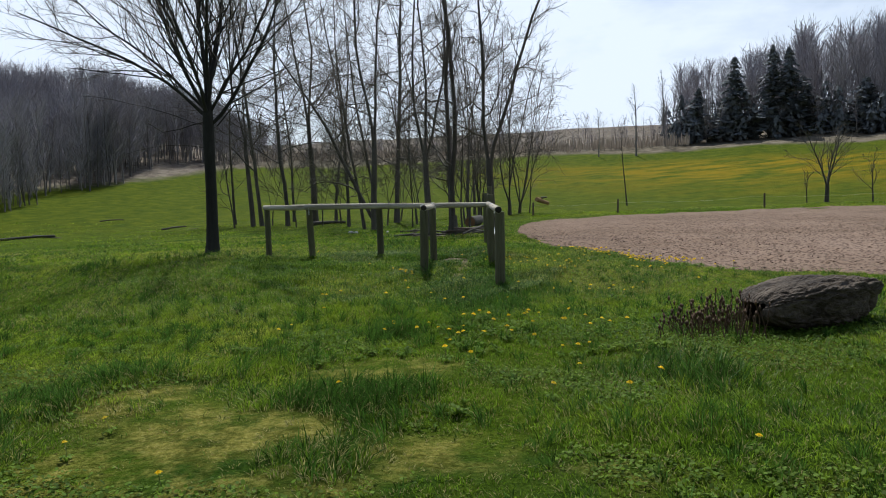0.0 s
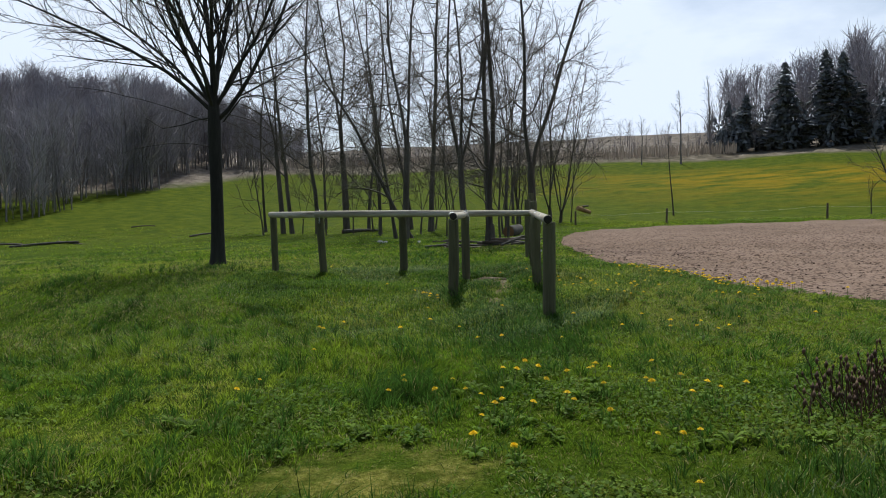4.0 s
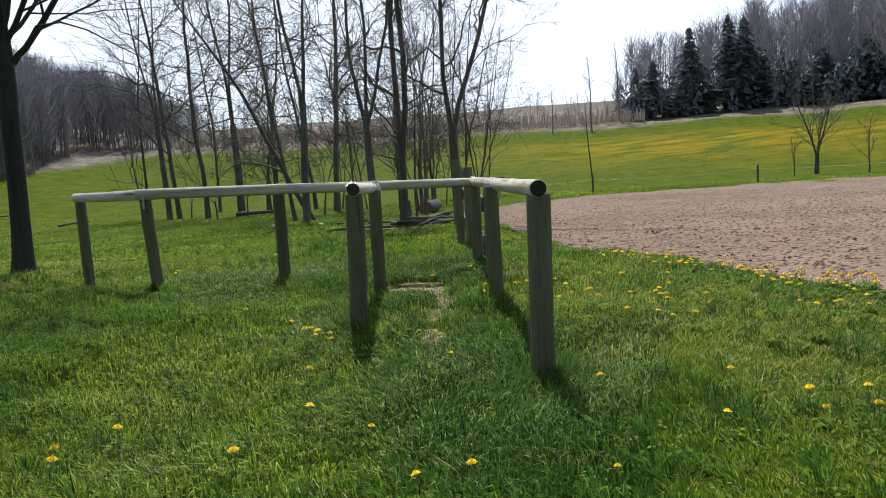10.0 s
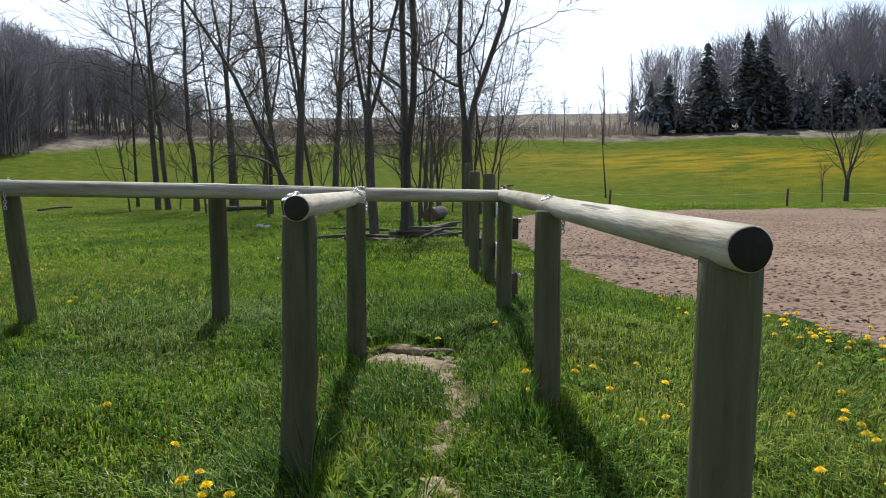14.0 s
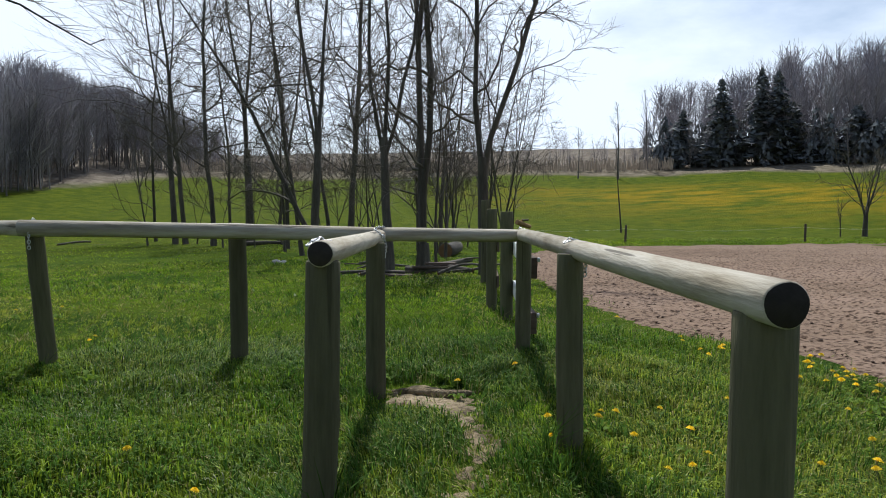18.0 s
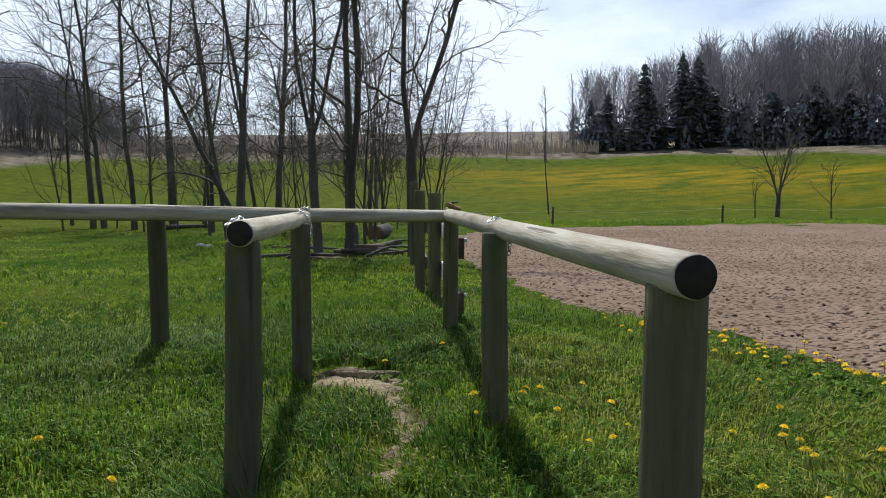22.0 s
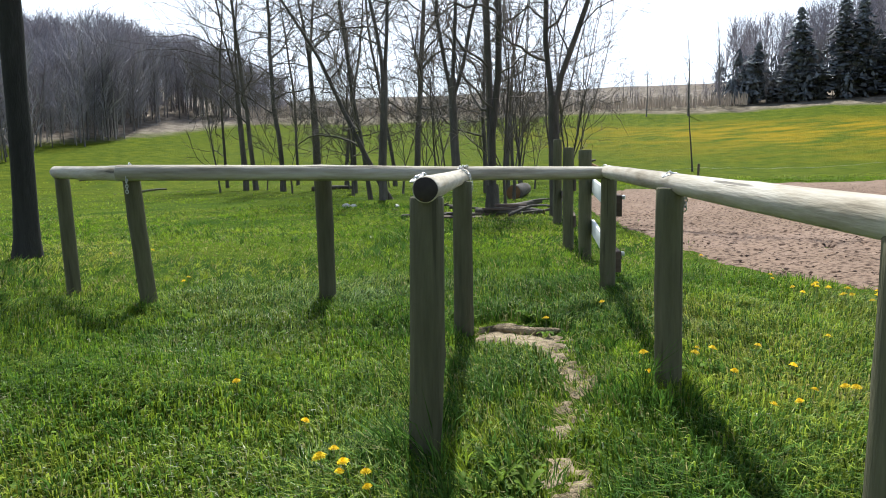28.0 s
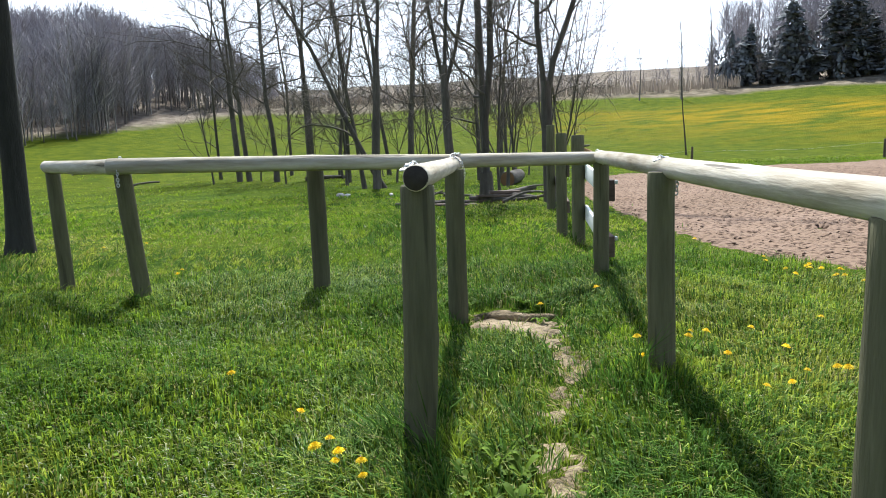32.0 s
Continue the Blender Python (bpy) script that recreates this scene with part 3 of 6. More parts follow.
def tree_lines(seed, height, radius, fork, lean=(0, 0), limbs=9, spread=0.6, stems=1, shoots=9, twigs=5, lift=0.05, limb_len=0.42, wander=0.05, fork_spread=0.25, droop=False):
    """The stem lines, limb lines and twig lines of a bare broad-leaved tree."""
    rng = np.random.default_rng(seed)
    stem, limb, twig = [], [], []
    tops = []
    if stems == 1:
        p, r = grow(rng, (0, 0, -0.15), (lean[0], lean[1], 1), height * 0.95, radius, 14, wander * 0.5, 0.02)
        r = np.maximum(r * np.interp(np.arange(14) / 13, [0, 0.07, 0.5, 1], [1.4, 1.05, 0.9, 0.5]), 0.006)
        stem.append((p, r))
        tops.append((p, r, fork / height))
    else:
        p, r = grow(rng, (0, 0, -0.15), (lean[0], lean[1], 1), fork + 0.25, radius, 7, wander * 0.3, 0)
        r = radius * np.linspace(1.25, 0.9, 7)
        stem.append((p, r))
        t0 = rng.uniform(0, 6.28)
        for k in range(stems):
            w = side_way(rng, p[-1] - p[-2], fork_spread * rng.uniform(0.6, 1.2), t0 + k * 2 * np.pi / stems + rng.uniform(-0.3, 0.3))
            q, s = grow(rng, p[-2] - 0.0 * w, w, (height - fork) * rng.uniform(0.8, 1.05), radius * 0.72 / stems ** 0.3, 11, wander * 0.8, lift * 0.6)
            stem.append((q, s))
            tops.append((q, s, 0.12))
    for p, r, f0 in tops:
        n = len(p)
        for k in range(limbs):
            f = f0 + (0.93 - f0) * (k + rng.uniform(0.1, 0.9)) / limbs
            x = f * (n - 1)
            i = min(int(x), n - 2)
            at = p[i] + (p[i + 1] - p[i]) * (x - i)
            rad = max(r[i] * rng.uniform(0.28, 0.55), 0.010)
            ln = height * limb_len * (1.12 - f) * rng.uniform(0.7, 1.2) + 0.4
            w = side_way(rng, p[i + 1] - p[i], spread * rng.uniform(0.75, 1.3), k * 2.4 + rng.uniform(-0.5, 0.5))
            q, s = grow(rng, at, w, ln, rad, 8, wander * 3.0, lift)
            limb.append((q, s))
            for _ in range(shoots):
                y = rng.uniform(0.15, 0.97) * 7
                j = min(int(y), 6)
                a2 = q[j] + (q[j + 1] - q[j]) * (y - j)
                w2 = side_way(rng, q[j + 1] - q[j], rng.uniform(0.35, 0.8))
                q2, s2 = grow(rng, a2, w2, ln * rng.uniform(0.25, 0.6), max(s[j] * 0.42, 0.0055), 5, wander * 2.2, lift * 0.6)
                twig.append((q2, s2))
                for _ in range(twigs):
                    z = rng.uniform(0.2, 0.98) * 4
                    h = min(int(z), 3)
                    a3 = q2[h] + (q2[h + 1] - q2[h]) * (z - h)
                    w3 = side_way(rng, q2[h + 1] - q2[h], rng.uniform(0.3, 0.8))
                    twig.append(grow(rng, a3, w3, ln * rng.uniform(0.10, 0.24), 0.0045, 4, wander * 2.5, lift))
    return stem, limb, twig


def ribbons(lines):
    """Flat strips along polylines, for branches seen from far off."""
    V, F, base = [], [], 0
    for p, r in lines:
        n = len(p)
        d = p[-1] - p[0]
        u = np.cross(d, [0.25 + 0.2 * math.sin(97 * p[0, 0]), 0.95, 0.1])
        u /= np.linalg.norm(u) + 1e-9
        V.append(np.stack([p - u * r[:, None], p + u * r[:, None]], 1).reshape(-1, 3))
        i = np.arange(n - 1)[:, None] * 2
        F.append(i + np.array([[0, 1, 3, 2]]) + base)
        base += 2 * n
    return np.concatenate(V), np.concatenate(F)


def tree(name, label, at, m_bark, m_twig, turn=0.0, category="tree", group="", split=False, **kw):
    """A bare tree as one thing: trunk, limbs, and a crown of twigs."""
    stem, limb, twig = tree_lines(**kw)
    e = thing(name, label, category, group, at=pose(*at, 0, 0, turn))
    part("trunk", raw_mesh("trunk", *tubes(stem[:1], 10), m_bark), None, e)
    for s in stem[1:] if split else ():
        part("limb", raw_mesh("limb", *tubes([s], 8), m_bark), None, e)
    for s in limb if split else ():
        part("limb", raw_mesh("limb", *tubes([s], 5), m_bark), None, e)
    if not split:
        v3, f3 = tubes(stem[1:] + limb, 4)
        part("branchwork", raw_mesh("branchwork", v3, f3, m_bark), None, e)["kind"] = "stuff"
    v3, f3 = tubes(twig, 3) if split else ribbons([(p, r * 1.25) for p, r in twig])
    part("crown", raw_mesh("crown", v3, f3, m_twig), None, e, "bare branching twigs")["kind"] = "stuff"
    return e

# ---- smooth maps of the turf: tall tufts, worn moss, the way the grass is combed ----
NG = 0.1
hx, hy = np.arange(-22, 20, NG), np.arange(-14, 26, NG)


def field(scale, seed):
    """Smooth noise on the yard's grid, 0 to 1."""
    r2 = np.random.default_rng(seed)
    out = 0
    X, Y = np.meshgrid(hx + 22, hy + 14, indexing="ij")
    wx, wy = X + 0.35 * scale * np.sin(Y / scale * 1.9 + seed), Y + 0.35 * scale * np.sin(X / scale * 1.7 + 2 * seed)
    for o, (s, w) in enumerate(((scale, 1.0), (scale / 2.1, 0.6), (scale / 4.7, 0.42), (scale / 9, 0.25))):
        g = r2.normal(0, 1, (128, 128))
        t = 0.6 + 0.9 * o
        u, v = (wx * math.cos(t) - wy * math.sin(t)) / s + 500.0, (wx * math.sin(t) + wy * math.cos(t)) / s + 500.0
        i, j = u.astype(int), v.astype(int)
        a, b = smooth(0, 1, u - i), smooth(0, 1, v - j)
        i0, i1, j0, j1 = i % 128, (i + 1) % 128, j % 128, (j + 1) % 128
        out = out + w * (g[i0, j0] * (1 - a) * (1 - b) + g[i1, j0] * a * (1 - b) + g[i0, j1] * (1 - a) * b + g[i1, j1] * a * b)
    r = out.ravel().argsort().argsort().reshape(out.shape) / out.size
    return r


LUSH, THIN, COMB = field(1.3, 51), field(1.0, 52), field(2.2, 53)


def blobs(spots, size):
    """Soft round patches on the yard's grid."""
    X, Y = np.meshgrid(hx, hy, indexing="ij")
    return sum(np.exp(-(((X - x) / (size * 1.35)) ** 2 + ((Y - y) / size) ** 2)) for x, y in spots)


# dark tussocks, painted crown shade below the maple, and worn mossy places of the yard
TUSSOCKS_SHADE = blobs([(-3.55, -7.75), (-2.42, -9.0), (-4.4, -7.9), (-2.74, -9.85), (-4.7, -8.5), (-2.3, -6.5), (-4.8, -4.8), (-3.0, -8.8), (-1.2, -9.9), (-0.6, -8.9), (-6.3, 1.5), (-7.5, 0.2), (-5.5, 2.6), (-8.5, -0.8), (-6.9, 0.9), (-5.0, -4.2), (-3.4, -5.0), (-2.6, -5.6)], 0.40)
WORN = blobs([(-4.0, -8.5), (-3.45, -9.1), (-3.41, -9.5), (-2.98, -9.96), (-2.21, -10.03), (-2.7, -8.1), (-2.2, -7.95), (-3.89, -6.7), (-4.2, -7.1), (-5.45, -6.9), (-4.3, -9.1), (-3.8, -9.6), (-0.9, -8.3)], 0.38)
WORN = np.clip(WORN * (0.62 + 1.2 * field(0.42, 54)), 0, 1.35)
LUSH = np.clip(LUSH * 0.80 + 0.45 * TUSSOCKS_SHADE - 0.22 * WORN, 0, 1)
THIN = np.clip(THIN * 0.85 + 0.45 * WORN - 0.35 * TUSSOCKS_SHADE, 0, 1)


def sample(grid, x, y):
    return grid[np.clip(((x + 22) / NG).astype(int), 0, len(hx) - 1), np.clip(((y + 14) / NG).astype(int), 0, len(hy) - 1)]


# ---- ground, arena, dirt ----


def axis(a, b, fine_a, fine_b, fine, grow_by=1.16, most=12.0):
    """Grid lines from a to b: even between fine_a and fine_b, wider outward."""
    pts = list(np.arange(fine_a, fine_b + 1e-6, fine))
    s, x = fine, fine_b
    while x < b:
        s = min(s * grow_by, most)
        x += s
        pts.append(x)
    s, x = fine, fine_a
    while x > a:
        s = min(s * grow_by, most)
        x -= s
        pts.insert(0, x)
    return np.array(pts)


gx, gy = axis(-300, 300, -12, 12, 0.25), axis(-150, 330, -15, 14, 0.25)
GX, GY = np.meshgrid(gx, gy)
gv = np.stack([GX, GY, ground_z(GX, GY)], -1).reshape(-1, 3)
nx, ny = len(gx), len(gy)
ii, jj = np.meshgrid(np.arange(nx - 1), np.arange(ny - 1))
q0 = (jj * nx + ii).ravel()
gf = np.stack([q0, q0 + 1, q0 + nx + 1, q0 + nx], -1)
g_me = raw_mesh("ground", gv, gf, M_GROUND)
yard_v = (1 - smooth(-8.6, -6.6, gv[:, 1])) * (1 - 0.6 * smooth(-2.2, -0.8, gv[:, 0]))
inner_v = smooth(-13.9, -12.6, gv[:, 1]) * smooth(-21.5, -19, gv[:, 0]) * (1 - smooth(17, 19.5, gv[:, 0])) * (1 - smooth(23, 25.5, gv[:, 1]))
moss_v = 0.9 * inner_v * yard_v * smooth(0.38, 0.70, sample(THIN, gv[:, 0], gv[:, 1])) * (1 - smooth(0.62, 0.7, sample(LUSH, gv[:, 0], gv[:, 1])))
for att, val in (("moss", moss_v), ("tuft", inner_v * smooth(0.62, 0.85, sample(LUSH, gv[:, 0], gv[:, 1])))):
    g_me.attributes.new(att, "FLOAT", "POINT").data.foreach_set("value", val.astype(np.float32))
ground = tagged(new("ground", g_me), "gently rolling green pasture with dandelions and dry patches", "ground", kind="structure")


def closed_curve(ctrl, per=10):
    """A smooth closed outline through control points."""
    c = np.array(ctrl, float)
    out = []
    for i in range(len(c)):
        p0, p1, p2, p3 = c[i - 1], c[i], c[(i + 1) % len(c)], c[(i + 2) % len(c)]
        for t in np.arange(per) / per:
            out.append(0.5 * (2 * p1 + (p2 - p0) * t + (2 * p0 - 5 * p1 + 4 * p2 - p3) * t * t + (3 * p1 - p0 - 3 * p2 + p3) * t ** 3))
    return np.array(out)


def inside(px, py, poly):
    """Which points lie in the polygon."""
    r = np.zeros(len(px), bool)
    x0, y0 = poly[:, 0], poly[:, 1]
    x1, y1 = np.roll(x0, -1), np.roll(y0, -1)
    for a, b, c, d in zip(x0, y0, x1, y1):
        if b != d:
            r ^= ((b > py) != (d > py)) & (px < (c - a) * (py - b) / (d - b) + a)
    return r


ARENA = closed_curve([(1.98, 3.4), (2.45, 6.2), (2.95, 9.8), (5.0, 16.85), (8.0, 20.9), (11.5, 22.3), (16, 22.1), (22.4, 19.9), (26, 11), (27, 1), (22, -7), (13, -9.2), (8.0, -7.8), (5.0, -5.7), (3.45, -4.0), (2.7, -2.6), (2.35, -1.1), (2.15, 0.1), (1.98, 1.5)])


def arena_dist(px, py):
    """Signed distance to the arena's edge, positive inside."""
    d = np.full(len(px), 1e9)
    for i in range(0, len(px), 4000):
        a = np.stack([px[i:i + 4000], py[i:i + 4000]], -1)
        d[i:i + 4000] = np.sqrt(((a[:, None] - ARENA[None]) ** 2).sum(-1)).min(1)
    return np.where(inside(px, py, ARENA), d, -d)


def sand_sheet():
    """Raked and trampled sand, laid on the ground with a ragged thin edge and hoof dents."""
    rng = np.random.default_rng(5)
    xs, ys = axis(1.0, 28, 1.2, 8.0, 0.085, 1.05, 0.6), axis(-10, 23.5, -6, 10, 0.085, 1.05, 0.35)
    X, Y = np.meshgrid(xs, ys)
    x, y = X.ravel(), Y.ravel()
    d = arena_dist(x, y)
    d = d + 0.10 * np.sin(2.1 * x + 1.3 * y) + 0.06 * np.sin(7.1 * x - 5.3 * y) + 0.04 * np.sin(17 * x + 13 * y)
    z = ground_z(x, y) + np.where(d > 0, 0.022 * smooth(0, 0.5, d) + 0.006, -0.05)
    dents = rng.uniform((1.2, -6), (14, 16), (2600, 2))
    cell = {}
    for k, (a, b) in enumerate(dents):
        cell.setdefault((int(a * 2), int(b * 2)), []).append(k)
    h = np.zeros(len(x))
    size = rng.uniform(0.05, 0.11, len(dents))
    deep = rng.uniform(0.015, 0.045, len(dents))
    key = np.stack([(x * 2).astype(int), (y * 2).astype(int)], -1)
    for i, (u, v) in enumerate(key):
        if d[i] < 0.05:
            continue
        for a in (u - 1, u, u + 1):
            for b in (v - 1, v, v + 1):
                for k in cell.get((a, b), ()):
                    q = math.hypot(x[i] - dents[k, 0], y[i] - dents[k, 1]) / size[k]
                    if q < 2.2:
                        h[i] += deep[k] * (-math.exp(-q * q * 1.4) + 0.55 * math.exp(-(q - 1.35) ** 2 * 7))
    z = z + h * smooth(0.05, 0.4, d) + 0.006 * np.sin(9 * x + 4 * y) * smooth(0, .3, d)
    n = len(xs)
    i2, j2 = np.meshgrid(np.arange(n - 1), np.arange(len(ys) - 1))
    q = (j2 * n + i2).ravel()
    f = np.stack([q, q + 1, q + n + 1, q + n], -1)
    f = f[(d[f] > -0.02).any(1)]
    used, inv = np.unique(f, return_inverse=True)
    return raw_mesh("sand", np.stack([x, y, z], -1)[used], inv.reshape(-1, 4), M_SAND)


tagged(new("riding_arena_sand", sand_sheet()), "trampled reddish-brown sand of an open riding arena", "sand arena", kind="structure")

PATCHES = [[(-1.12, -0.94), (-1.01, -0.64), (-0.8, -0.51), (-0.66, -0.77), (-0.61, -0.98), (-0.66, -1.32), (-0.72, -1.55), (-0.82, -1.59), (-0.85, -1.4), (-0.9, -1.12), (-1.02, -1.06)],
           [(-0.81, -1.6), (-0.73, -1.64), (-0.7, -1.9), (-0.77, -2.07), (-0.84, -2.16), (-0.86, -2.04), (-0.83, -1.84)],
           [(-0.93, -2.21), (-0.85, -2.19), (-0.92, -2.38), (-0.98, -2.5), (-1.02, -2.47), (-0.98, -2.33)],
           [(-1.12, -2.78), (-1.04, -2.76), (-1.01, -2.88), (-1.08, -3.08), (-1.16, -3.04)]]
PATCH_LINES = [q.mean(0) + (q - q.mean(0)) * (0.98 if k == 0 else 1.22) for k, q in enumerate(closed_curve(p, 6) for p in PATCHES)]


def dirt_patch(name, line, seed, step=0.03):
    lo, hi = line.min(0) - 0.15, line.max(0) + 0.15
    xs, ys = np.arange(lo[0], hi[0], step), np.arange(lo[1], hi[1], step)
    X, Y = np.meshgrid(xs, ys)
    x, y = X.ravel(), Y.ravel()
    d = np.sqrt(((np.stack([x, y], -1)[:, None] - line[None]) ** 2).sum(-1)).min(1)
    d = np.where(inside(x, y, line), d, -d) + 0.035 * np.sin(19 * x + seed) * np.cos(23 * y) + 0.03 * np.sin(47 * x - 37 * y) + 0.025 * np.sin(71 * y + 13 * x)
    z = ground_z(x, y) + np.where(d > 0, 0.008 * smooth(0, 0.06, d) + 0.002, -0.03) + 0.005 * np.sin(31 * x + 17 * y) + 0.004 * np.sin(57 * y - 23 * x)
    n = len(xs)
    i2, j2 = np.meshgrid(np.arange(n - 1), np.arange(len(ys) - 1))
    q = (j2 * n + i2).ravel()
    f = np.stack([q, q + 1, q + n + 1, q + n], -1)
    f = f[(d[f] > 0).any(1)]
    used, inv = np.unique(f, return_inverse=True)
    return tagged(new(name, raw_mesh(name, np.stack([x, y, z], -1)[used], inv.reshape(-1, 4), M_DIRT)), "bare trodden earth worn through the grass", "dirt patch", kind="structure")


for k, line in enumerate(PATCH_LINES):
    dirt_patch("dirt_patch", line, k)
# A lip of earth, added so its shadow draws the hollow's dark crescent.
lip_xy = np.array([(-1.06, -0.60), (-0.97, -0.74), (-0.87, -0.85), (-0.75, -0.92), (-0.63, -0.89), (-0.53, -0.79)])
lip_v, lip_f = tubes([(np.column_stack([lip_xy, ground_z(lip_xy[:, 0], lip_xy[:, 1]) + np.array([-0.01, 0.022, 0.03, 0.026, 0.018, -0.012])]), np.array([0.012, 0.024, 0.030, 0.028, 0.022, 0.010]))], 9)
tagged(new("tree_root", raw_mesh("tree_root", lip_v, lip_f, M_DIRT)), "low lip of earth across the worn hollow, added to cast a dark line", "root")


def gz(x, y):
    return float(ground_z(x, y))


# ---- the log rail fence ----
fence = thing("rail_fence", "weathered round-log post and rail fence standing in grass", "fence")
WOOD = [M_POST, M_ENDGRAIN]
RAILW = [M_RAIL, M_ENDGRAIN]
# posts: foot, head, height of the head, radius
POSTS = {
    "corner": ((0.0, -0.01), (0.0, 0.01), 1.03, 0.056),
    "right_mid": ((-0.425, -2.13), (-0.42, -2.12), 1.035, 0.059),
    "right_end": ((-0.682, -3.93), (-0.678, -3.93), 1.02, 0.065),
    "spur_far": ((-1.175, -0.78), (-1.165, -0.78), 1.03, 0.058),
    "spur_end": ((-1.555, -2.66), (-1.54, -2.64), 1.045, 0.061),
    "long_mid": ((-2.035, 0.05), (-2.03, 0.03), 1.055, 0.059),
    "long_corner": ((-3.245, 0.10), (-3.285, -0.08), 1.075, 0.056),
    "left_end": ((-4.10, 1.02), (-4.11, 0.93), 1.07, 0.054),
}
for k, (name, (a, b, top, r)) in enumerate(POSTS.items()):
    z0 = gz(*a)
    log_between("post", (*a, z0 - 0.25), (*b, top), r * 1.03, r, 20 + k, fence, WOOD, "upright round post, grey-green with age and darkened as backlit", bend=0.006)
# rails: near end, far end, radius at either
log_between("rail", (-0.723, -4.068, 1.055), (0.0, 0.05, 1.047), 0.0465, 0.046, 41, fence, RAILW, "sun-bleached round rail, paled further as sunlit, with a dark sawn end", rings=26, sides=22, bend=0.006, knots=6)
log_between("rail", (-1.553, -2.755, 1.073), (-1.08, -0.23, 1.055), 0.0455, 0.046, 42, fence, RAILW, "sun-bleached round rail, paled further as sunlit, with a dark sawn end", rings=20, sides=22, bend=0.006, knots=5)
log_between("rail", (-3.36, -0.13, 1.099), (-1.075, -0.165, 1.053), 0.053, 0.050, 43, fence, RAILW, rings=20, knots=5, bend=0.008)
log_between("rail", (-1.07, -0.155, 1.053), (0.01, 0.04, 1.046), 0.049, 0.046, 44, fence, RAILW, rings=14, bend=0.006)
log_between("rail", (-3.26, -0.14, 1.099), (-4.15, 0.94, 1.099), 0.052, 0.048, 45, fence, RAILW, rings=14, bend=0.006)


def chain_bm(points, link=0.026, wire=0.0032):
    """Oval links strung along points, each turned a quarter against the one before."""
    pts = [Vector(p) for p in points]
    bm = bmesh.new()
    k = 0
    for a, b in zip(pts, pts[1:]):
        n = max(1, round((b - a).length / (link * 0.72)))
        q = (b - a).to_track_quat("Z", "Y").to_matrix().to_4x4()
        for i in range(n):
            c = a.lerp(b, (i + 0.5) / n)
            m = Matrix.Translation(c) @ q @ pose(0, 0, 0, 0, 0, 90 * (k % 2) + 12 * math.sin(k))
            k += 1
            ring = []
            for s in range(10):
                t = 2 * math.pi * s / 10
                o = Vector((math.cos(t) * link * 0.32, 0, math.sin(t) * link * 0.5))
                d = Vector((math.cos(t), 0, math.sin(t)))
                ring.append([bm.verts.new(m @ (o + wire * (d * math.cos(u) + Vector((0, 1, 0)) * math.sin(u)))) for u in (0, 1.571, 3.142, 4.712)])
            for s in range(10):
                r0, r1 = ring[s], ring[(s + 1) % 10]
                for u in range(4):
                    bm.faces.new((r0[u], r0[(u + 1) % 4], r1[(u + 1) % 4], r1[u]))
    return bm


CHAINS = [
    [(-3.29, -0.175, 0.97), (-3.288, -0.182, 1.04), (-3.285, -0.172, 1.115), (-3.28, -0.12, 1.16), (-3.275, -0.065, 1.11)],
    [(-1.13, -0.25, 1.075), (-1.10, -0.20, 1.108), (-1.06, -0.17, 1.11), (-1.03, -0.15, 1.10)],
    [(-1.16, -0.73, 0.95), (-1.105, -0.70, 0.93), (-1.095, -0.72, 1.0), (-1.11, -0.73, 1.06), (-1.16, -0.75, 1.102)],
    [(-1.59, -2.68, 1.10), (-1.55, -2.65, 1.122), (-1.50, -2.62, 1.105)],
    [(-0.345, -2.09, 0.93), (-0.345, -2.10, 0.985), (-0.345, -2.09, 1.04), (-0.355, -2.08, 1.075), (-0.40, -2.06, 1.10), (-0.44, -2.07, 1.08)],
    [(0.0, -0.05, 1.0), (0.03, -0.03, 1.04), (0.03, 0.01, 1.08), (-0.02, 0.05, 1.097)],
]
for c in CHAINS:
    part("chain", chain_bm(c), M_ZINC, fence, "short galvanised chain stapled round the rail")

# ---- the board fence along the arena ----
board_fence = thing("board_fence", "arena fence of timber posts with white painted boards", "fence")
BPOSTS = [((0.50, 2.25), 1.22, 0.066), ((0.60, 3.25), 1.25, 0.062), ((1.60, 7.6), 1.42, 0.075)]
for k, ((x, y), top, r) in enumerate(BPOSTS):
    log_between("post", (x, y, gz(x, y) - 0.2), (x - 0.01, y, top), r * 1.02, r, 60 + k, board_fence, WOOD, bend=0.004)


def board(name, a, b, height, thick, mat, parent, label):
    a, b = Vector(a), Vector(b)
    d = b - a
    m = Matrix.Translation((a + b) / 2) @ d.to_track_quat("Y", "Z").to_matrix().to_4x4()
    return part(name, box_bm(thick, d.length, height, 0.006), mat, parent, label, at=m)


for z in (0.80, 0.38):
    board("board", (0.58, 2.25, z + 0.05), (0.22, 0.62, z), 0.15, 0.03, M_WHITE, board_fence, "white painted board")
    board("board_end", (0.205, 0.60, z), (0.125, 0.13, z - 0.005), 0.16, 0.045, M_BROWNBOARD, board_fence, "dark brown end board with a metal catch")
    part("catch", box_bm(0.02, 0.05, 0.03), M_ZINC, board_fence, "metal catch", at=pose(0.15, 0.11, z + 0.06, 0, 0, -10))
    board("board", (0.66, 3.2, z + 0.02), (1.68, 7.6, z + 0.09), 0.14, 0.03, M_BROWNBOARD, board_fence, "dark weathered board")

# ---- the single tree in the pasture ----
TREE = (-5.57, 3.62)


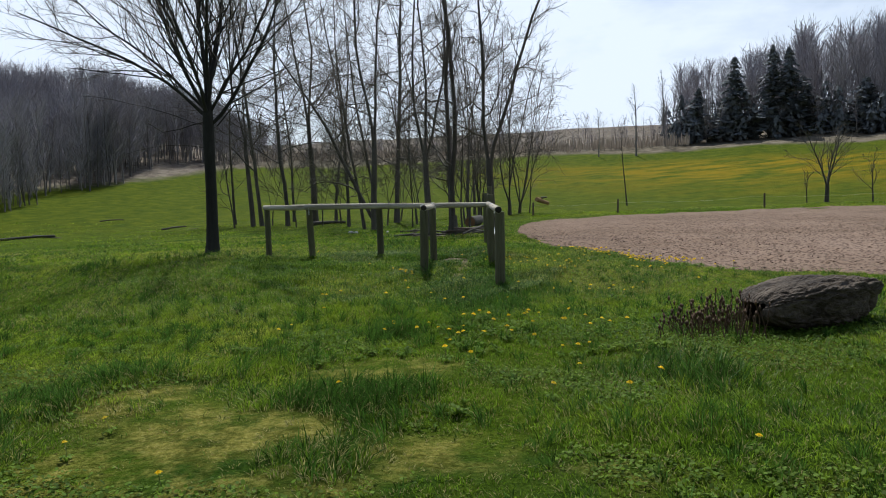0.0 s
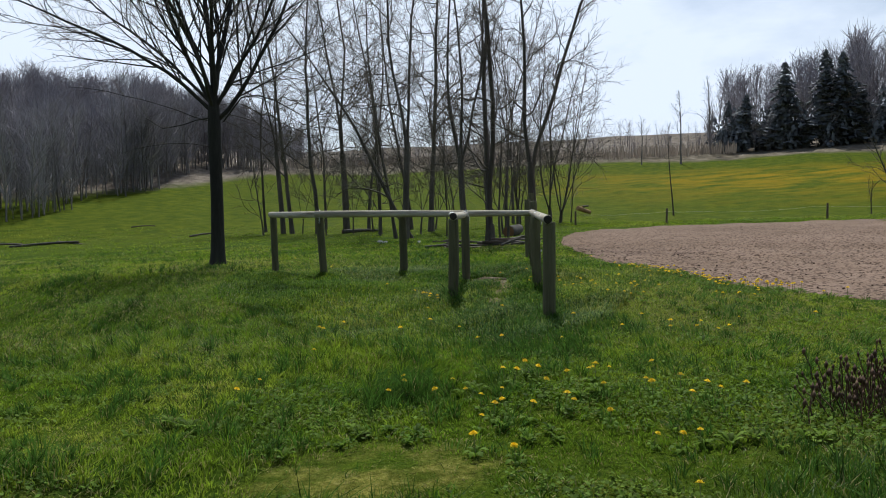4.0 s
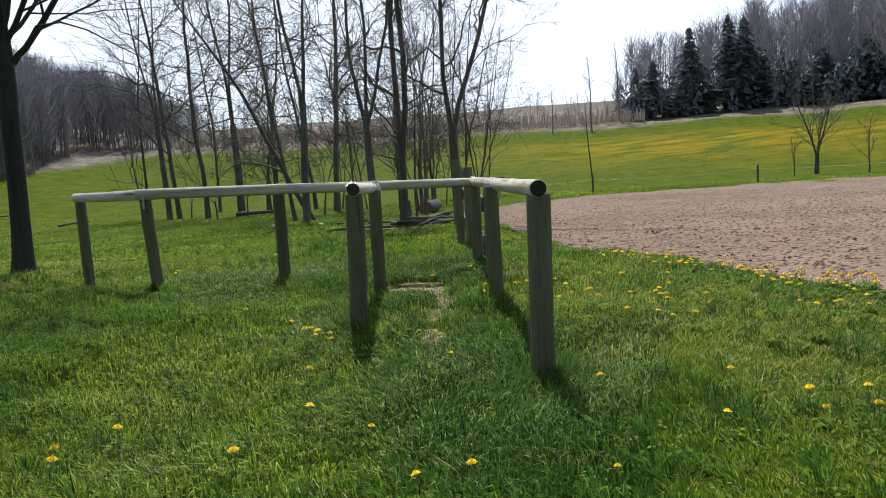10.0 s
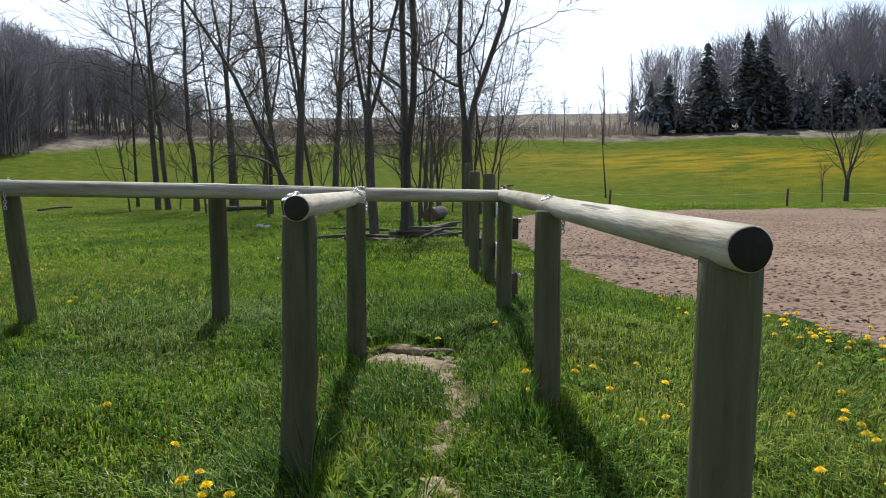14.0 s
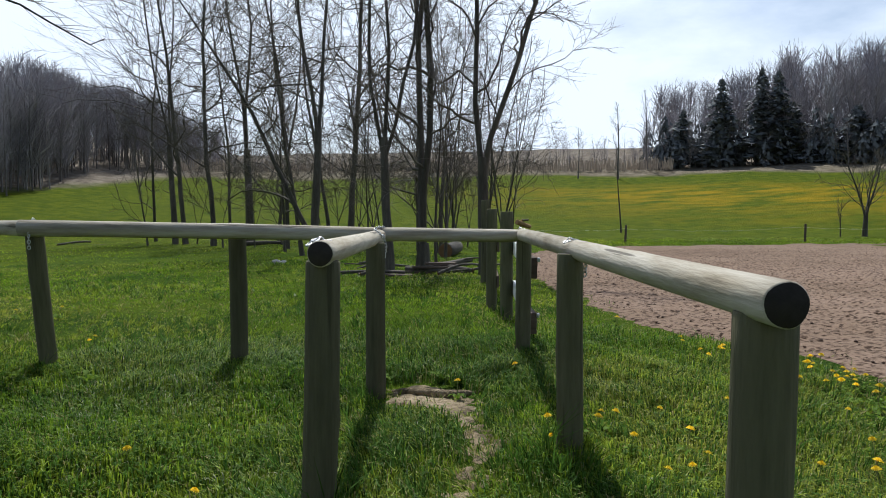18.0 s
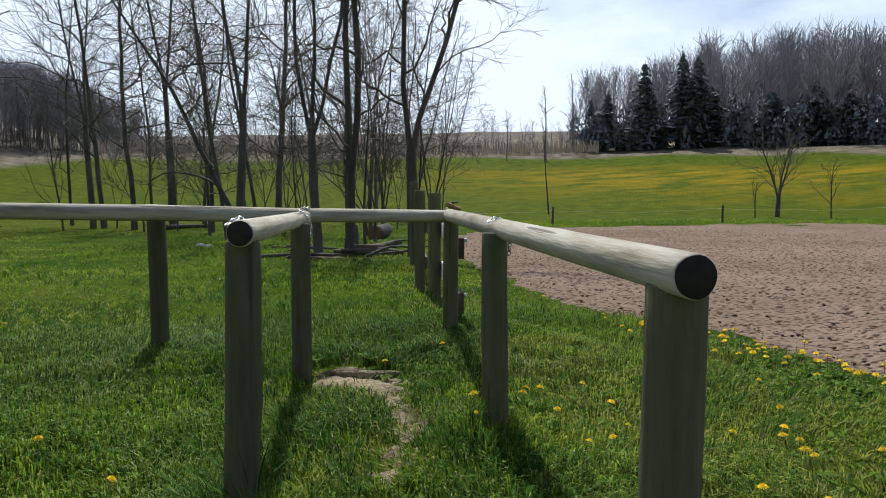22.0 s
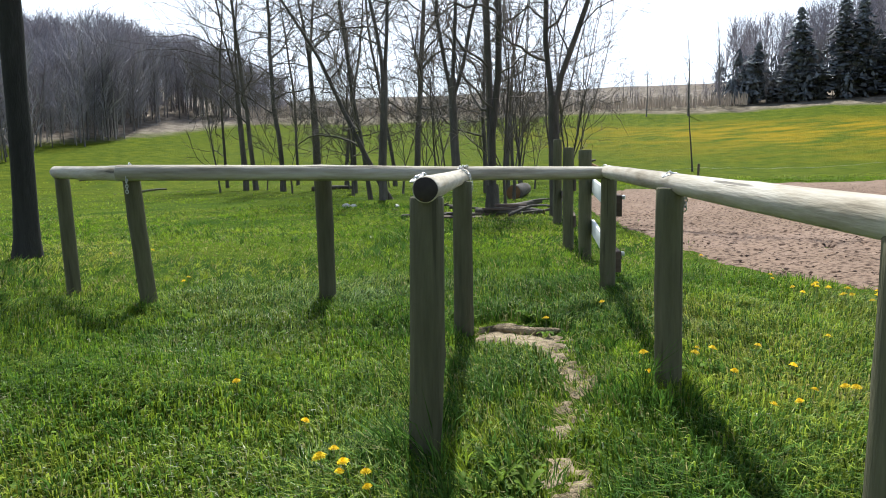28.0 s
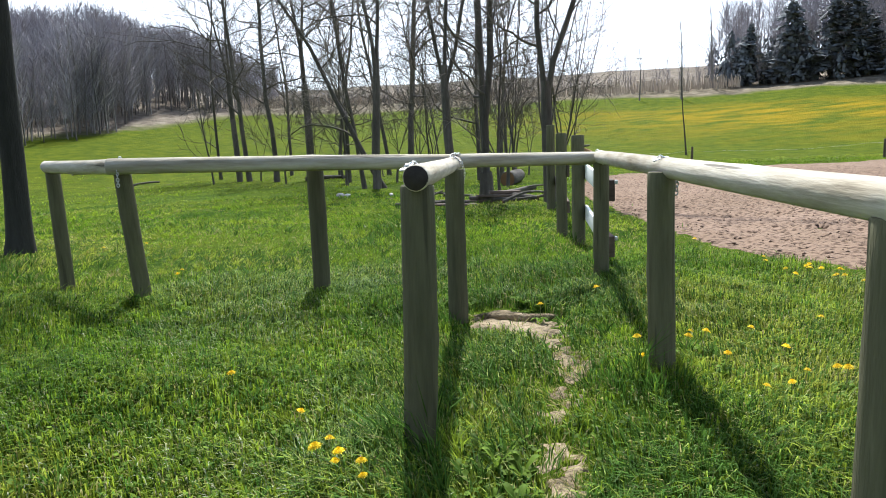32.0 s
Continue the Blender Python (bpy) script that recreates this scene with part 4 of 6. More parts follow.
def big_tree():
    """A young maple: clean trunk that breaks into steep and arching limbs, each branching three times over."""
    rng = np.random.default_rng(17)
    stem, limb, twig = [], [], []
    p, r = grow(rng, (0, 0, -0.2), (0.035, 0, 1), 3.5, 0.19, 10, 0.010, 0)
    r = 0.128 * np.array([1.55, 1.12, 1.0, 0.96, 0.93, 0.92, 0.94, 1.0, 0.92, 0.7])
    stem.append((p, r))
    # azimuth, angle from the vertical, length, height on the trunk, radius, lift
    for a, out, ln, z, rad, lift in ((3.3, 0.80, 4.2, 2.95, 0.044, -0.01), (0.1, 0.80, 4.4, 2.75, 0.050, 0.06), (3.0, 0.55, 4.8, 3.05, 0.052, 0.01), (2.2, 0.16, 5.2, 3.2, 0.060, 0.0), (0.4, 0.20, 5.2, 3.25, 0.058, 0.01),
                                     (5.2, 0.42, 4.7, 3.1, 0.045, 0.03), (1.4, 0.55, 4.7, 3.15, 0.045, 0.02), (3.7, 0.36, 5.0, 3.2, 0.045, 0.02), (6.0, 0.50, 4.6, 3.0, 0.042, 0.03), (4.5, 0.75, 4.4, 3.0, 0.040, 0.03), (2.5, 0.80, 4.6, 3.1, 0.040, 0.015), (0.9, 0.85, 4.2, 3.1, 0.036, 0.03)):
        w = np.array([math.cos(a) * math.sin(out), math.sin(a) * math.sin(out), math.cos(out)])
        f = (z + 0.2) / 3.5 * 9
        i = min(int(f), 8)
        q, s = grow(rng, p[i] + (p[i + 1] - p[i]) * (f - i), w, ln, rad * 0.9, 12, 0.075, lift)
        stem.append((q, s))
        for j in range(14):
            y = (0.12 + 0.84 * (j + rng.uniform(0, 0.9)) / 14) * 11
            i = min(int(y), 10)
            at = q[i] + (q[i + 1] - q[i]) * (y - i)
            l2 = ln * (0.62 - 0.035 * y) * rng.uniform(0.65, 1.15)
            q2, s2 = grow(rng, at, side_way(rng, q[i + 1] - q[i], rng.uniform(0.4, 0.75)), l2, max(s[i] * 0.5, 0.007), 8, 0.075, 0.04)
            limb.append((q2, s2))
            for _ in range(8):
                z2 = rng.uniform(0.15, 0.95) * 7
                h = min(int(z2), 6)
                a3 = q2[h] + (q2[h + 1] - q2[h]) * (z2 - h)
                q3, s3 = grow(rng, a3, side_way(rng, q2[h + 1] - q2[h], rng.uniform(0.4, 0.8)), l2 * rng.uniform(0.25, 0.5), max(s2[h] * 0.5, 0.0048), 6, 0.08, 0.04)
                twig.append((q3, s3))
                for _ in range(2):
                    h = rng.integers(1, 5)
                    twig.append(grow(rng, q3[h], side_way(rng, q3[h + 1] - q3[h], rng.uniform(0.35, 0.8)), rng.uniform(0.18, 0.5), 0.0042, 4, 0.09, 0.04))
    for a, z, ln in ((2.9, 2.3, 1.7), (3.3, 2.8, 2.6)):
        q, s = grow(rng, (0, 0, z), (math.cos(a), -0.25 + math.sin(a), 0.28), ln, 0.010, 9, 0.09, -0.035)
        limb.append((q, s))
        for _ in range(9):
            y = rng.uniform(0.3, 0.97) * 8
            i = min(int(y), 7)
            twig.append(grow(rng, q[i], side_way(rng, q[i + 1] - q[i], rng.uniform(0.3, 0.8)), rng.uniform(0.25, 0.7), 0.0045, 5, 0.12, 0.03))
    # two long thin shoots that arch out over the grass, given from the foot of the tree
    for bow in (((0.30, -0.4, 2.75), (0.75, -1.0, 3.12), (1.05, -1.02, 3.16), (1.35, -1.03, 3.06), (1.62, -1.05, 2.90), (1.98, -1.08, 2.70), (2.12, -1.1, 2.76)), ((0.0, -0.1, 2.86), (-0.2, -0.3, 2.80), (-0.5, -0.32, 2.70), (-0.85, -0.32, 2.64), (-1.15, -0.33, 2.84))):
        q = np.array(bow)
        n = len(q)
        limb.append((q, np.linspace(0.016, 0.005, n)))
        for _ in range(7):
            i = rng.integers(n // 2, n - 1)
            twig.append(grow(rng, q[i] + (q[i + 1] - q[i]) * rng.uniform(), side_way(rng, q[i + 1] - q[i], rng.uniform(0.3, 0.7)), rng.uniform(0.2, 0.45), 0.0042, 5, 0.12, 0.02))
    e = thing("tree", "bare young maple with a broom-shaped crown, standing alone in grass", "tree", at=pose(*TREE, gz(*TREE), 0, 0, 0))
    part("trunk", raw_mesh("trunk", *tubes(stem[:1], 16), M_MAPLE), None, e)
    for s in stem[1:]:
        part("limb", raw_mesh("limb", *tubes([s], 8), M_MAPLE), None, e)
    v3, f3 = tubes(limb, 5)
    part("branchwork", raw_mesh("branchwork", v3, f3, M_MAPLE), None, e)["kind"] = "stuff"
    v3, f3 = tubes(twig, 3)
    part("crown", raw_mesh("crown", v3, f3, M_TWIG), None, e, "bare twigs")["kind"] = "stuff"


big_tree()

# ---- the copse behind the fence ----
# x, y, height, radius, fork, lean, stems, settings
COPSE = [
    (1.14, 11.6, 13.0, 0.22, 0.5, (-0.035, 0), 2, dict(limbs=14, spread=0.75, fork_spread=0.07, seed=101)),
    (0.36, 11.3, 12.0, 0.13, 2.9, (-0.06, 0), 3, dict(limbs=11, spread=0.55, fork_spread=0.22, seed=102)),
    (2.08, 9.6, 11.0, 0.16, 2.3, (-0.03, 0), 2, dict(limbs=13, spread=0.5, fork_spread=0.11, seed=103, limb_len=0.15)),
    (-1.14, 19.0, 15.0, 0.17, 4.0, (-0.02, 0), 2, dict(limbs=15, spread=0.6, fork_spread=0.13, seed=104)),
    (-0.85, 19.4, 12.0, 0.13, 3.0, (-0.62, 0), 1, dict(limbs=15, spread=0.8, seed=105, lift=0.14)),
    (-1.52, 19.8, 13.0, 0.10, 4.0, (-0.10, 0), 1, dict(limbs=18, spread=0.6, seed=123)),
    (0.52, 27.5, 18.0, 0.20, 5.0, (0.0, 0), 1, dict(limbs=24, spread=0.6, seed=106)),
    (-3.97, 32.5, 18.0, 0.25, 4.5, (-0.06, 0), 2, dict(limbs=16, spread=0.65, fork_spread=0.14, seed=107)),
    (-5.54, 31.0, 18.0, 0.17, 6.0, (-0.16, 0), 1, dict(limbs=20, spread=0.6, seed=108)),
    (-8.08, 36.5, 20.0, 0.20, 5.0, (-0.05, 0), 2, dict(limbs=14, spread=0.55, fork_spread=0.10, seed=109)),
    (-7.41, 35.5, 19.0, 0.18, 6.0, (-0.10, 0), 1, dict(limbs=20, spread=0.6, seed=110)),
    (-2.12, 26.0, 15.0, 0.12, 3.5, (0.03, 0), 1, dict(limbs=20, spread=0.65, seed=111)),
    (2.68, 22.0, 13.0, 0.12, 3.0, (0.04, 0), 1, dict(limbs=18, spread=0.65, seed=112)),
    (3.87, 24.0, 13.0, 0.11, 3.0, (-0.03, 0), 2, dict(limbs=12, spread=0.65, fork_spread=0.2, seed=113)),
    (9.26, 35.0, 11.5, 0.15, 0.5, (0.12, 0), 7, dict(limbs=8, spread=0.5, fork_spread=0.36, seed=114)),
    (8.48, 34.5, 12.0, 0.17, 0.9, (-0.04, 0), 3, dict(limbs=10, spread=0.55, fork_spread=0.2, seed=115)),
    (5.6, 30.0, 13.0, 0.13, 1.0, (0.03, 0), 4, dict(limbs=9, spread=0.55, fork_spread=0.22, seed=116)),
    (-2.74, 38.0, 17.0, 0.14, 4.0, (0.02, 0), 1, dict(limbs=18, spread=0.6, seed=117)),
    (-0.05, 36.0, 17.0, 0.15, 4.0, (-0.03, 0), 1, dict(limbs=20, spread=0.6, seed=118)),
    (3.36, 37.0, 16.0, 0.14, 4.0, (0.02, 0), 1, dict(limbs=18, spread=0.6, seed=119)),
    (7.19, 40.0, 15.0, 0.14, 3.0, (0.05, 0), 2, dict(limbs=11, spread=0.6, fork_spread=0.2, seed=120)),
    (-5.7, 41.0, 17.0, 0.13, 4.0, (0.03, 0), 1, dict(limbs=18, spread=0.6, seed=121)),
    (-9.49, 39.0, 15.0, 0.12, 3.0, (0.03, 0), 1, dict(limbs=16, spread=0.6, seed=122)),
]
for x, y, h, r, fork, lean, stems, kw in COPSE:
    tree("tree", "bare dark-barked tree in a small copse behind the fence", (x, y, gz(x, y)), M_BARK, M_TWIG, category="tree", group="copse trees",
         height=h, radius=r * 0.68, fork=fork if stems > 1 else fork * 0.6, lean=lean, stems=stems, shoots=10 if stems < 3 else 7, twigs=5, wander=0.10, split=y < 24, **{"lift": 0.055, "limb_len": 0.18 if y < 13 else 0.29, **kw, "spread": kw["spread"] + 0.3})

# thin saplings and undergrowth stems inside the copse
rng = np.random.default_rng(77)
UNDER = [(-8.8, 33), (-6.66, 34), (-4.98, 29.5), (-4.41, 36), (-3.46, 27), (-2.44, 31), (-2.16, 23), (-1.4, 29), (-0.32, 23), (0.61, 20), (1.25, 24),
         (1.56, 18), (1.98, 28), (2.4, 15.5), (2.94, 19.5), (3.53, 28), (4.57, 33), (1.05, 31), (-0.48, 33), (-6.22, 38), (5.15, 25), (1.64, 12.6), (6.53, 34),
         (7.84, 38), (10.46, 37)]
for k, (x, y) in enumerate(UNDER[::2] + UNDER[1::4]):
    tree("sapling", "thin bare sapling among the copse undergrowth", (x, y, gz(x, y)), M_BARK, M_TWIG, category="sapling", group="copse saplings", turn=0.0,
         seed=300 + k, height=float(rng.uniform(3.5, 7.5)), radius=float(rng.uniform(0.03, 0.06)), fork=0.8, lean=(float(rng.uniform(-0.14, 0.14)), 0), limbs=9, spread=0.5, stems=1 + k % 3, shoots=6, twigs=4, fork_spread=0.3, wander=0.09)

# ---- small trees and posts beyond the arena ----
for x, y, h, r, kw in [(20.0, 43.2, 6.6, 0.06, dict(seed=401, fork=3.2, limbs=5, spread=0.2, limb_len=0.2, lean=(-0.05, 0))),
                       (27.6, 29.6, 4.9, 0.12, dict(seed=402, fork=1.1, limbs=11, spread=0.6, stems=3, fork_spread=0.3)),
                       (28.6, 26.8, 3.2, 0.05, dict(seed=403, fork=0.8, limbs=8, spread=0.45)),
                       (33.0, 27.0, 2.8, 0.05, dict(seed=404, fork=0.6, limbs=8, spread=0.6)),
                       (26.8, 30.4, 2.2, 0.04, dict(seed=405, fork=0.6, limbs=6, spread=0.3))]:
    tree("sapling", "slender bare young tree beside the arena fence", (x, y, gz(x, y)), M_BARK, M_TWIG, category="sapling", group="pasture saplings", height=h, radius=r, shoots=5, twigs=3, **kw)
tape_fence = thing("tape_fence", "low pasture fence of dark wooden posts with slack white tape", "fence")
TPOSTS = [(8.6, 29.0), (12.72, 26.4), (20.27, 24.4), (26.0, 20.5), (31.5, 16.5), (37.0, 12.0)]
for k, (x, y) in enumerate(TPOSTS):
    log_between("post", (x, y, gz(x, y) - 0.2), (x + 0.02, y, gz(x, y) + 0.82), 0.055, 0.05, 80 + k, tape_fence, [M_BROWNBOARD, M_ENDGRAIN], sides=10, rings=5)
for (x0, y0), (x1, y1) in zip(TPOSTS, TPOSTS[1:]):
    t = np.linspace(0, 1, 12)
    pts = np.stack([x0 + (x1 - x0) * t, y0 + (y1 - y0) * t, ground_z(x0 + (x1 - x0) * t, y0 + (y1 - y0) * t) + 0.66 - 0.5 * t * (1 - t)], -1)
    v, f = tubes([(pts, np.full(12, 0.0025))], 4)
    part("tape", raw_mesh("tape", v, f, M_ROPE), None, tape_fence, "slack white tape")

# ---- far woods ----


def far_tree(rng, height, dense):
    """A rough bare woodland tree: stem tube and a fuzz of twigs, as separate arrays."""
    stem, tw = [], []
    p, r = grow(rng, (0, 0, -0.3), (rng.normal(0, 0.04), rng.normal(0, 0.04), 1), height * 0.86, height * 0.0078, 6, 0.025, 0)
    stem.append((p, r))
    for k in range(dense):
        f = 0.15 + 0.84 * (k + rng.uniform()) / dense
        x = f * 5
        i = min(int(x), 4)
        at = p[i] + (p[i + 1] - p[i]) * (x - i)
        w = side_way(rng, p[i + 1] - p[i], rng.uniform(0.25, 0.75), k * 2.4)
        ln = height * 0.30 * math.sin(0.5 + 2.2 * f) * rng.uniform(0.6, 1.15) + 0.7
        q, s = grow(rng, at, w, ln, 0.050, 4, 0.10, 0.13)
        tw.append((q, s))
        for _ in range(6):
            j = rng.integers(0, 3)
            tw.append(grow(rng, q[j] + (q[j + 1] - q[j]) * rng.uniform(), side_way(rng, q[j + 1] - q[j], rng.uniform(0.3, 0.9)), ln * rng.uniform(0.3, 0.6), 0.034, 3, 0.10, 0.12))
    return tubes(stem, 5), ribbons(tw)


def wood(name, label, spots, heights, seed, kinds=8, dense=28):
    rng = np.random.default_rng(seed)
    kindsv = [far_tree(rng, 1.0 * 14, dense) for _ in range(kinds)]
    e = thing(name, label, "woodland", kind="stuff")
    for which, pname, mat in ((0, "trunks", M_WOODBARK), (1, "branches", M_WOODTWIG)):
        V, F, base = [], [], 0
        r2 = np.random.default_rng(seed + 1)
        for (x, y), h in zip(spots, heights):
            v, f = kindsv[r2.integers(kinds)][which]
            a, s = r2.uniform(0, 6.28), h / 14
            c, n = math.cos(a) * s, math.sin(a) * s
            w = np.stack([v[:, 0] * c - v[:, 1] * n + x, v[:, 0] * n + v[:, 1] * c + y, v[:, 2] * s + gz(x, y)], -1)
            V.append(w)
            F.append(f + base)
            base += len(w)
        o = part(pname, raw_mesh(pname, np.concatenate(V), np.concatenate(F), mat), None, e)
        o["kind"] = "stuff"
    return e


rng = np.random.default_rng(9)


def spots_along(line, depth, count, inward):
    """Places behind an edge line, denser at the front."""
    line = np.array(line, float)
    out = []
    seg = np.linalg.norm(np.diff(line, axis=0), axis=1)
    for _ in range(count):
        t = rng.uniform(0, seg.sum())
        i = 0
        while t > seg[i] and i < len(seg) - 1:
            t -= seg[i]
            i += 1
        p = line[i] + (line[i + 1] - line[i]) * t / seg[i]
        p = p + np.array(inward) * depth * rng.uniform(0, 1) ** 1.3 + rng.normal(0, 0.8, 2)
        out.append(tuple(p))
    return out


LEFT_EDGE = [(-50, 34), (-36, 46), (-30, 56), (-28.5, 72), (-29, 88), (-24, 104), (-16, 112)]
s_left = spots_along(LEFT_EDGE, 55, 690, (-0.86, 0.5))
s_left += spots_along([(-28.5, 76), (-29, 88), (-25, 101)], 40, 150, (-0.75, 0.66))
s_left += spots_along([(-25, 101), (-18, 109), (-9, 115)], 28, 150, (-0.5, 0.85))
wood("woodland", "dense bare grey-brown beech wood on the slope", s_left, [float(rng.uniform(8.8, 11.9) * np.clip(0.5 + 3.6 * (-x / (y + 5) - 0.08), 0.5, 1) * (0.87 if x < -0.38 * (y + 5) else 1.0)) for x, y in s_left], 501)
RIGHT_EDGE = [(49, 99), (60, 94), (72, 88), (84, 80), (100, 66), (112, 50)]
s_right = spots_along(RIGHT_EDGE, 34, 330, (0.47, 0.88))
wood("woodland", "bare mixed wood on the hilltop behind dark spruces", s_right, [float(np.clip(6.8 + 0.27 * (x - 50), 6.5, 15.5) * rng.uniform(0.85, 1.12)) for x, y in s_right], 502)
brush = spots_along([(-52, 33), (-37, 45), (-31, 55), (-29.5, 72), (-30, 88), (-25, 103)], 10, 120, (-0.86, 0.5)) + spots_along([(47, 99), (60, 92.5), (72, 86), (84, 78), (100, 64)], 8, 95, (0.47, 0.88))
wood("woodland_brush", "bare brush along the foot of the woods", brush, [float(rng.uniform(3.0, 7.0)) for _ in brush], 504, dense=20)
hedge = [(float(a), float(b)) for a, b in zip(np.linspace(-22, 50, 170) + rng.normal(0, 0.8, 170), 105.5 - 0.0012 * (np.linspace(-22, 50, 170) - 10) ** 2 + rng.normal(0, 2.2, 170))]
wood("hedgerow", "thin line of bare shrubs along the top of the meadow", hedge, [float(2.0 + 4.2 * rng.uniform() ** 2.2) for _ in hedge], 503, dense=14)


def spruce(x, y, h, w, seed):
    """A dark spruce: straight stem, whorls of drooping sprays that shorten to the tip."""
    r2 = np.random.default_rng(seed)
    e = thing("spruce_tree", "dark green spruce at the edge of the wood", "tree", "hilltop spruces", at=pose(x, y, gz(x, y)))
    v, f = tubes([(np.array([[0, 0, -0.3], [0, 0, h * 0.5], [0, 0, h]]), np.array([0.22, 0.13, 0.02]))], 6)
    part("trunk", raw_mesh("trunk", v, f, M_WOODBARK), None, e)
    V, F = [], []
    d = np.array([0, 0, 1.0])
    rows = int(h * 2.4)
    for k in range(rows):
        t = 0.14 + 0.86 * (k + r2.uniform(-0.3, 0.3)) / rows
        out = 1.75 * w * (1.0 - t) ** 0.75 * (0.62 + 0.38 * r2.uniform()) + 0.15
        for j in range(8):
            if r2.uniform() < 0.14:
                continue
            a = j * 0.785 + k * 0.5 + r2.normal(0, 0.25)
            u, s = np.array([math.cos(a), math.sin(a), 0]), np.array([-math.sin(a), math.cos(a), 0])
            ln, fall = out * r2.uniform(0.55, 1.25), r2.uniform(0.1, 0.5)
            for q in range(5):
                f = (q + r2.uniform(0.2, 1.0)) / 5
                c = d * (h * t - ln * fall * f * f) + u * ln * f
                wd, hang, i = ln * r2.uniform(0.12, 0.28) + 0.10, r2.uniform(0.2, 0.6), len(V)
                V += [c - u * 0.18 * ln + s * wd * 0.4, c + s * wd - d * hang, c + u * 0.26 * ln - d * hang * r2.uniform(0.2, 0.8), c - s * wd - d * hang * 0.8]
                F += [(i, i + 1, i + 2, i + 3)]
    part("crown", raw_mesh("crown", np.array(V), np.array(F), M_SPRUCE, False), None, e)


SPRUCES = [(53.4, 97.2, 8.6, 2.0), (57.8, 94.4, 13.0, 2.2), (62.6, 92.2, 14.2, 2.3), (64.6, 91.2, 13.8, 2.4), (67.0, 91.4, 9.6, 3.0), (74.5, 87.6, 8.6, 2.8), (79.5, 84.6, 9.8, 3.4), (83.0, 82.4, 9.4, 3.2), (88.0, 78.5, 8.2, 2.8)]
for k, (x, y, h, w) in enumerate(SPRUCES):
    spruce(x, y, h, w, 600 + k)
tree("tree", "slender bare tree on the crest of the meadow", (40.2, 89.9, gz(40.2, 89.9)), M_WOODBARK, M_WOODTWIG, group="crest trees", category="tree", seed=701, height=11.0, radius=0.14, fork=4.0, limbs=10, spread=0.35, shoots=7, twigs=3, limb_len=0.3)
tree("tree", "slender bare tree on the crest of the meadow", (47.3, 96.0, gz(47.3, 96)), M_WOODBARK, M_WOODTWIG, group="crest trees", category="tree", seed=702, height=12.0, radius=0.16, fork=3.0, limbs=11, spread=0.4, shoots=7, twigs=3, limb_len=0.3)
tree("tree", "slender bare tree on the crest of the meadow", (35.0, 91.0, gz(35, 91)), M_WOODBARK, M_WOODTWIG, group="crest trees", category="tree", seed=703, height=7.5, radius=0.1, fork=3.0, limbs=9, spread=0.35, shoots=6, twigs=3, limb_len=0.3)


def reeds(count, seed):
    """Dry upright stems on the bank below the ploughed field."""
    r2 = np.random.default_rng(seed)
    a = r2.uniform(-0.16, 0.47, count)
    r = r2.uniform(108.0, 113.5, count)
    x, y = r * np.sin(a), -5 + r * np.cos(a)
    z, h = ground_z(x, y), r2.uniform(0.5, 1.7, count)
    lean, w = r2.normal(0, 0.12, count), r2.uniform(0.03, 0.075, count)
    V = np.stack([np.stack([x - w, y, z], -1), np.stack([x + w, y, z], -1), np.stack([x + lean + w * 0.5, y, z + h], -1), np.stack([x + lean - w * 0.5, y, z + h], -1)], 1)
    tagged(new("dry_reeds", raw_mesh("dry_reeds", V.reshape(-1, 3), np.arange(count * 4).reshape(-1, 4), M_REED, False)), "pale dry stems standing along the bank below the field", "reeds", kind="stuff")


reeds(2400, 655)


def thicket(seed):
    """Low young conifers that close the foot of the wood."""
    r2 = np.random.default_rng(seed)
    V, F = [], []
    for x, y in spots_along([(49, 98.6), (60, 92.8), (72, 86.6), (84, 78.6), (100, 64.6)], 8, 220, (0.47, 0.88)):
        h, z0, wide = 2.4 + 5.4 * r2.uniform(0, 1) ** 1.3, gz(x, y), r2.uniform(0.8, 1.9)
        for k in range(110):
            t = r2.uniform(0.02, 1)
            rad = wide * math.sin(0.35 + 2.5 * t) * r2.uniform(0.25, 1.2)
            a = r2.uniform(0, 6.28)
            u, s, d = np.array([math.cos(a), math.sin(a), 0]), np.array([-math.sin(a), math.cos(a), 0]), np.array([0, 0, 1.0])
            c = np.array([x, y, z0 + h * t]) + u * rad
            wd, tall, i = r2.uniform(0.12, 0.32), r2.uniform(0.2, 0.6), len(V)
            V += [c - s * wd, c + u * 0.15 - d * tall * 0.5, c + s * wd + u * 0.1, c + d * tall - u * 0.1]
            F += [(i, i + 1, i + 2, i + 3)]
    e = thing("spruce_thicket", "low dark young spruces and brush along the foot of the wood", "thicket", kind="stuff")
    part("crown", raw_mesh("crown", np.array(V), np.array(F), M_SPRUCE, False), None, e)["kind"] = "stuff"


thicket(641)

# ---- the old log and the dead stalks beside the path ----


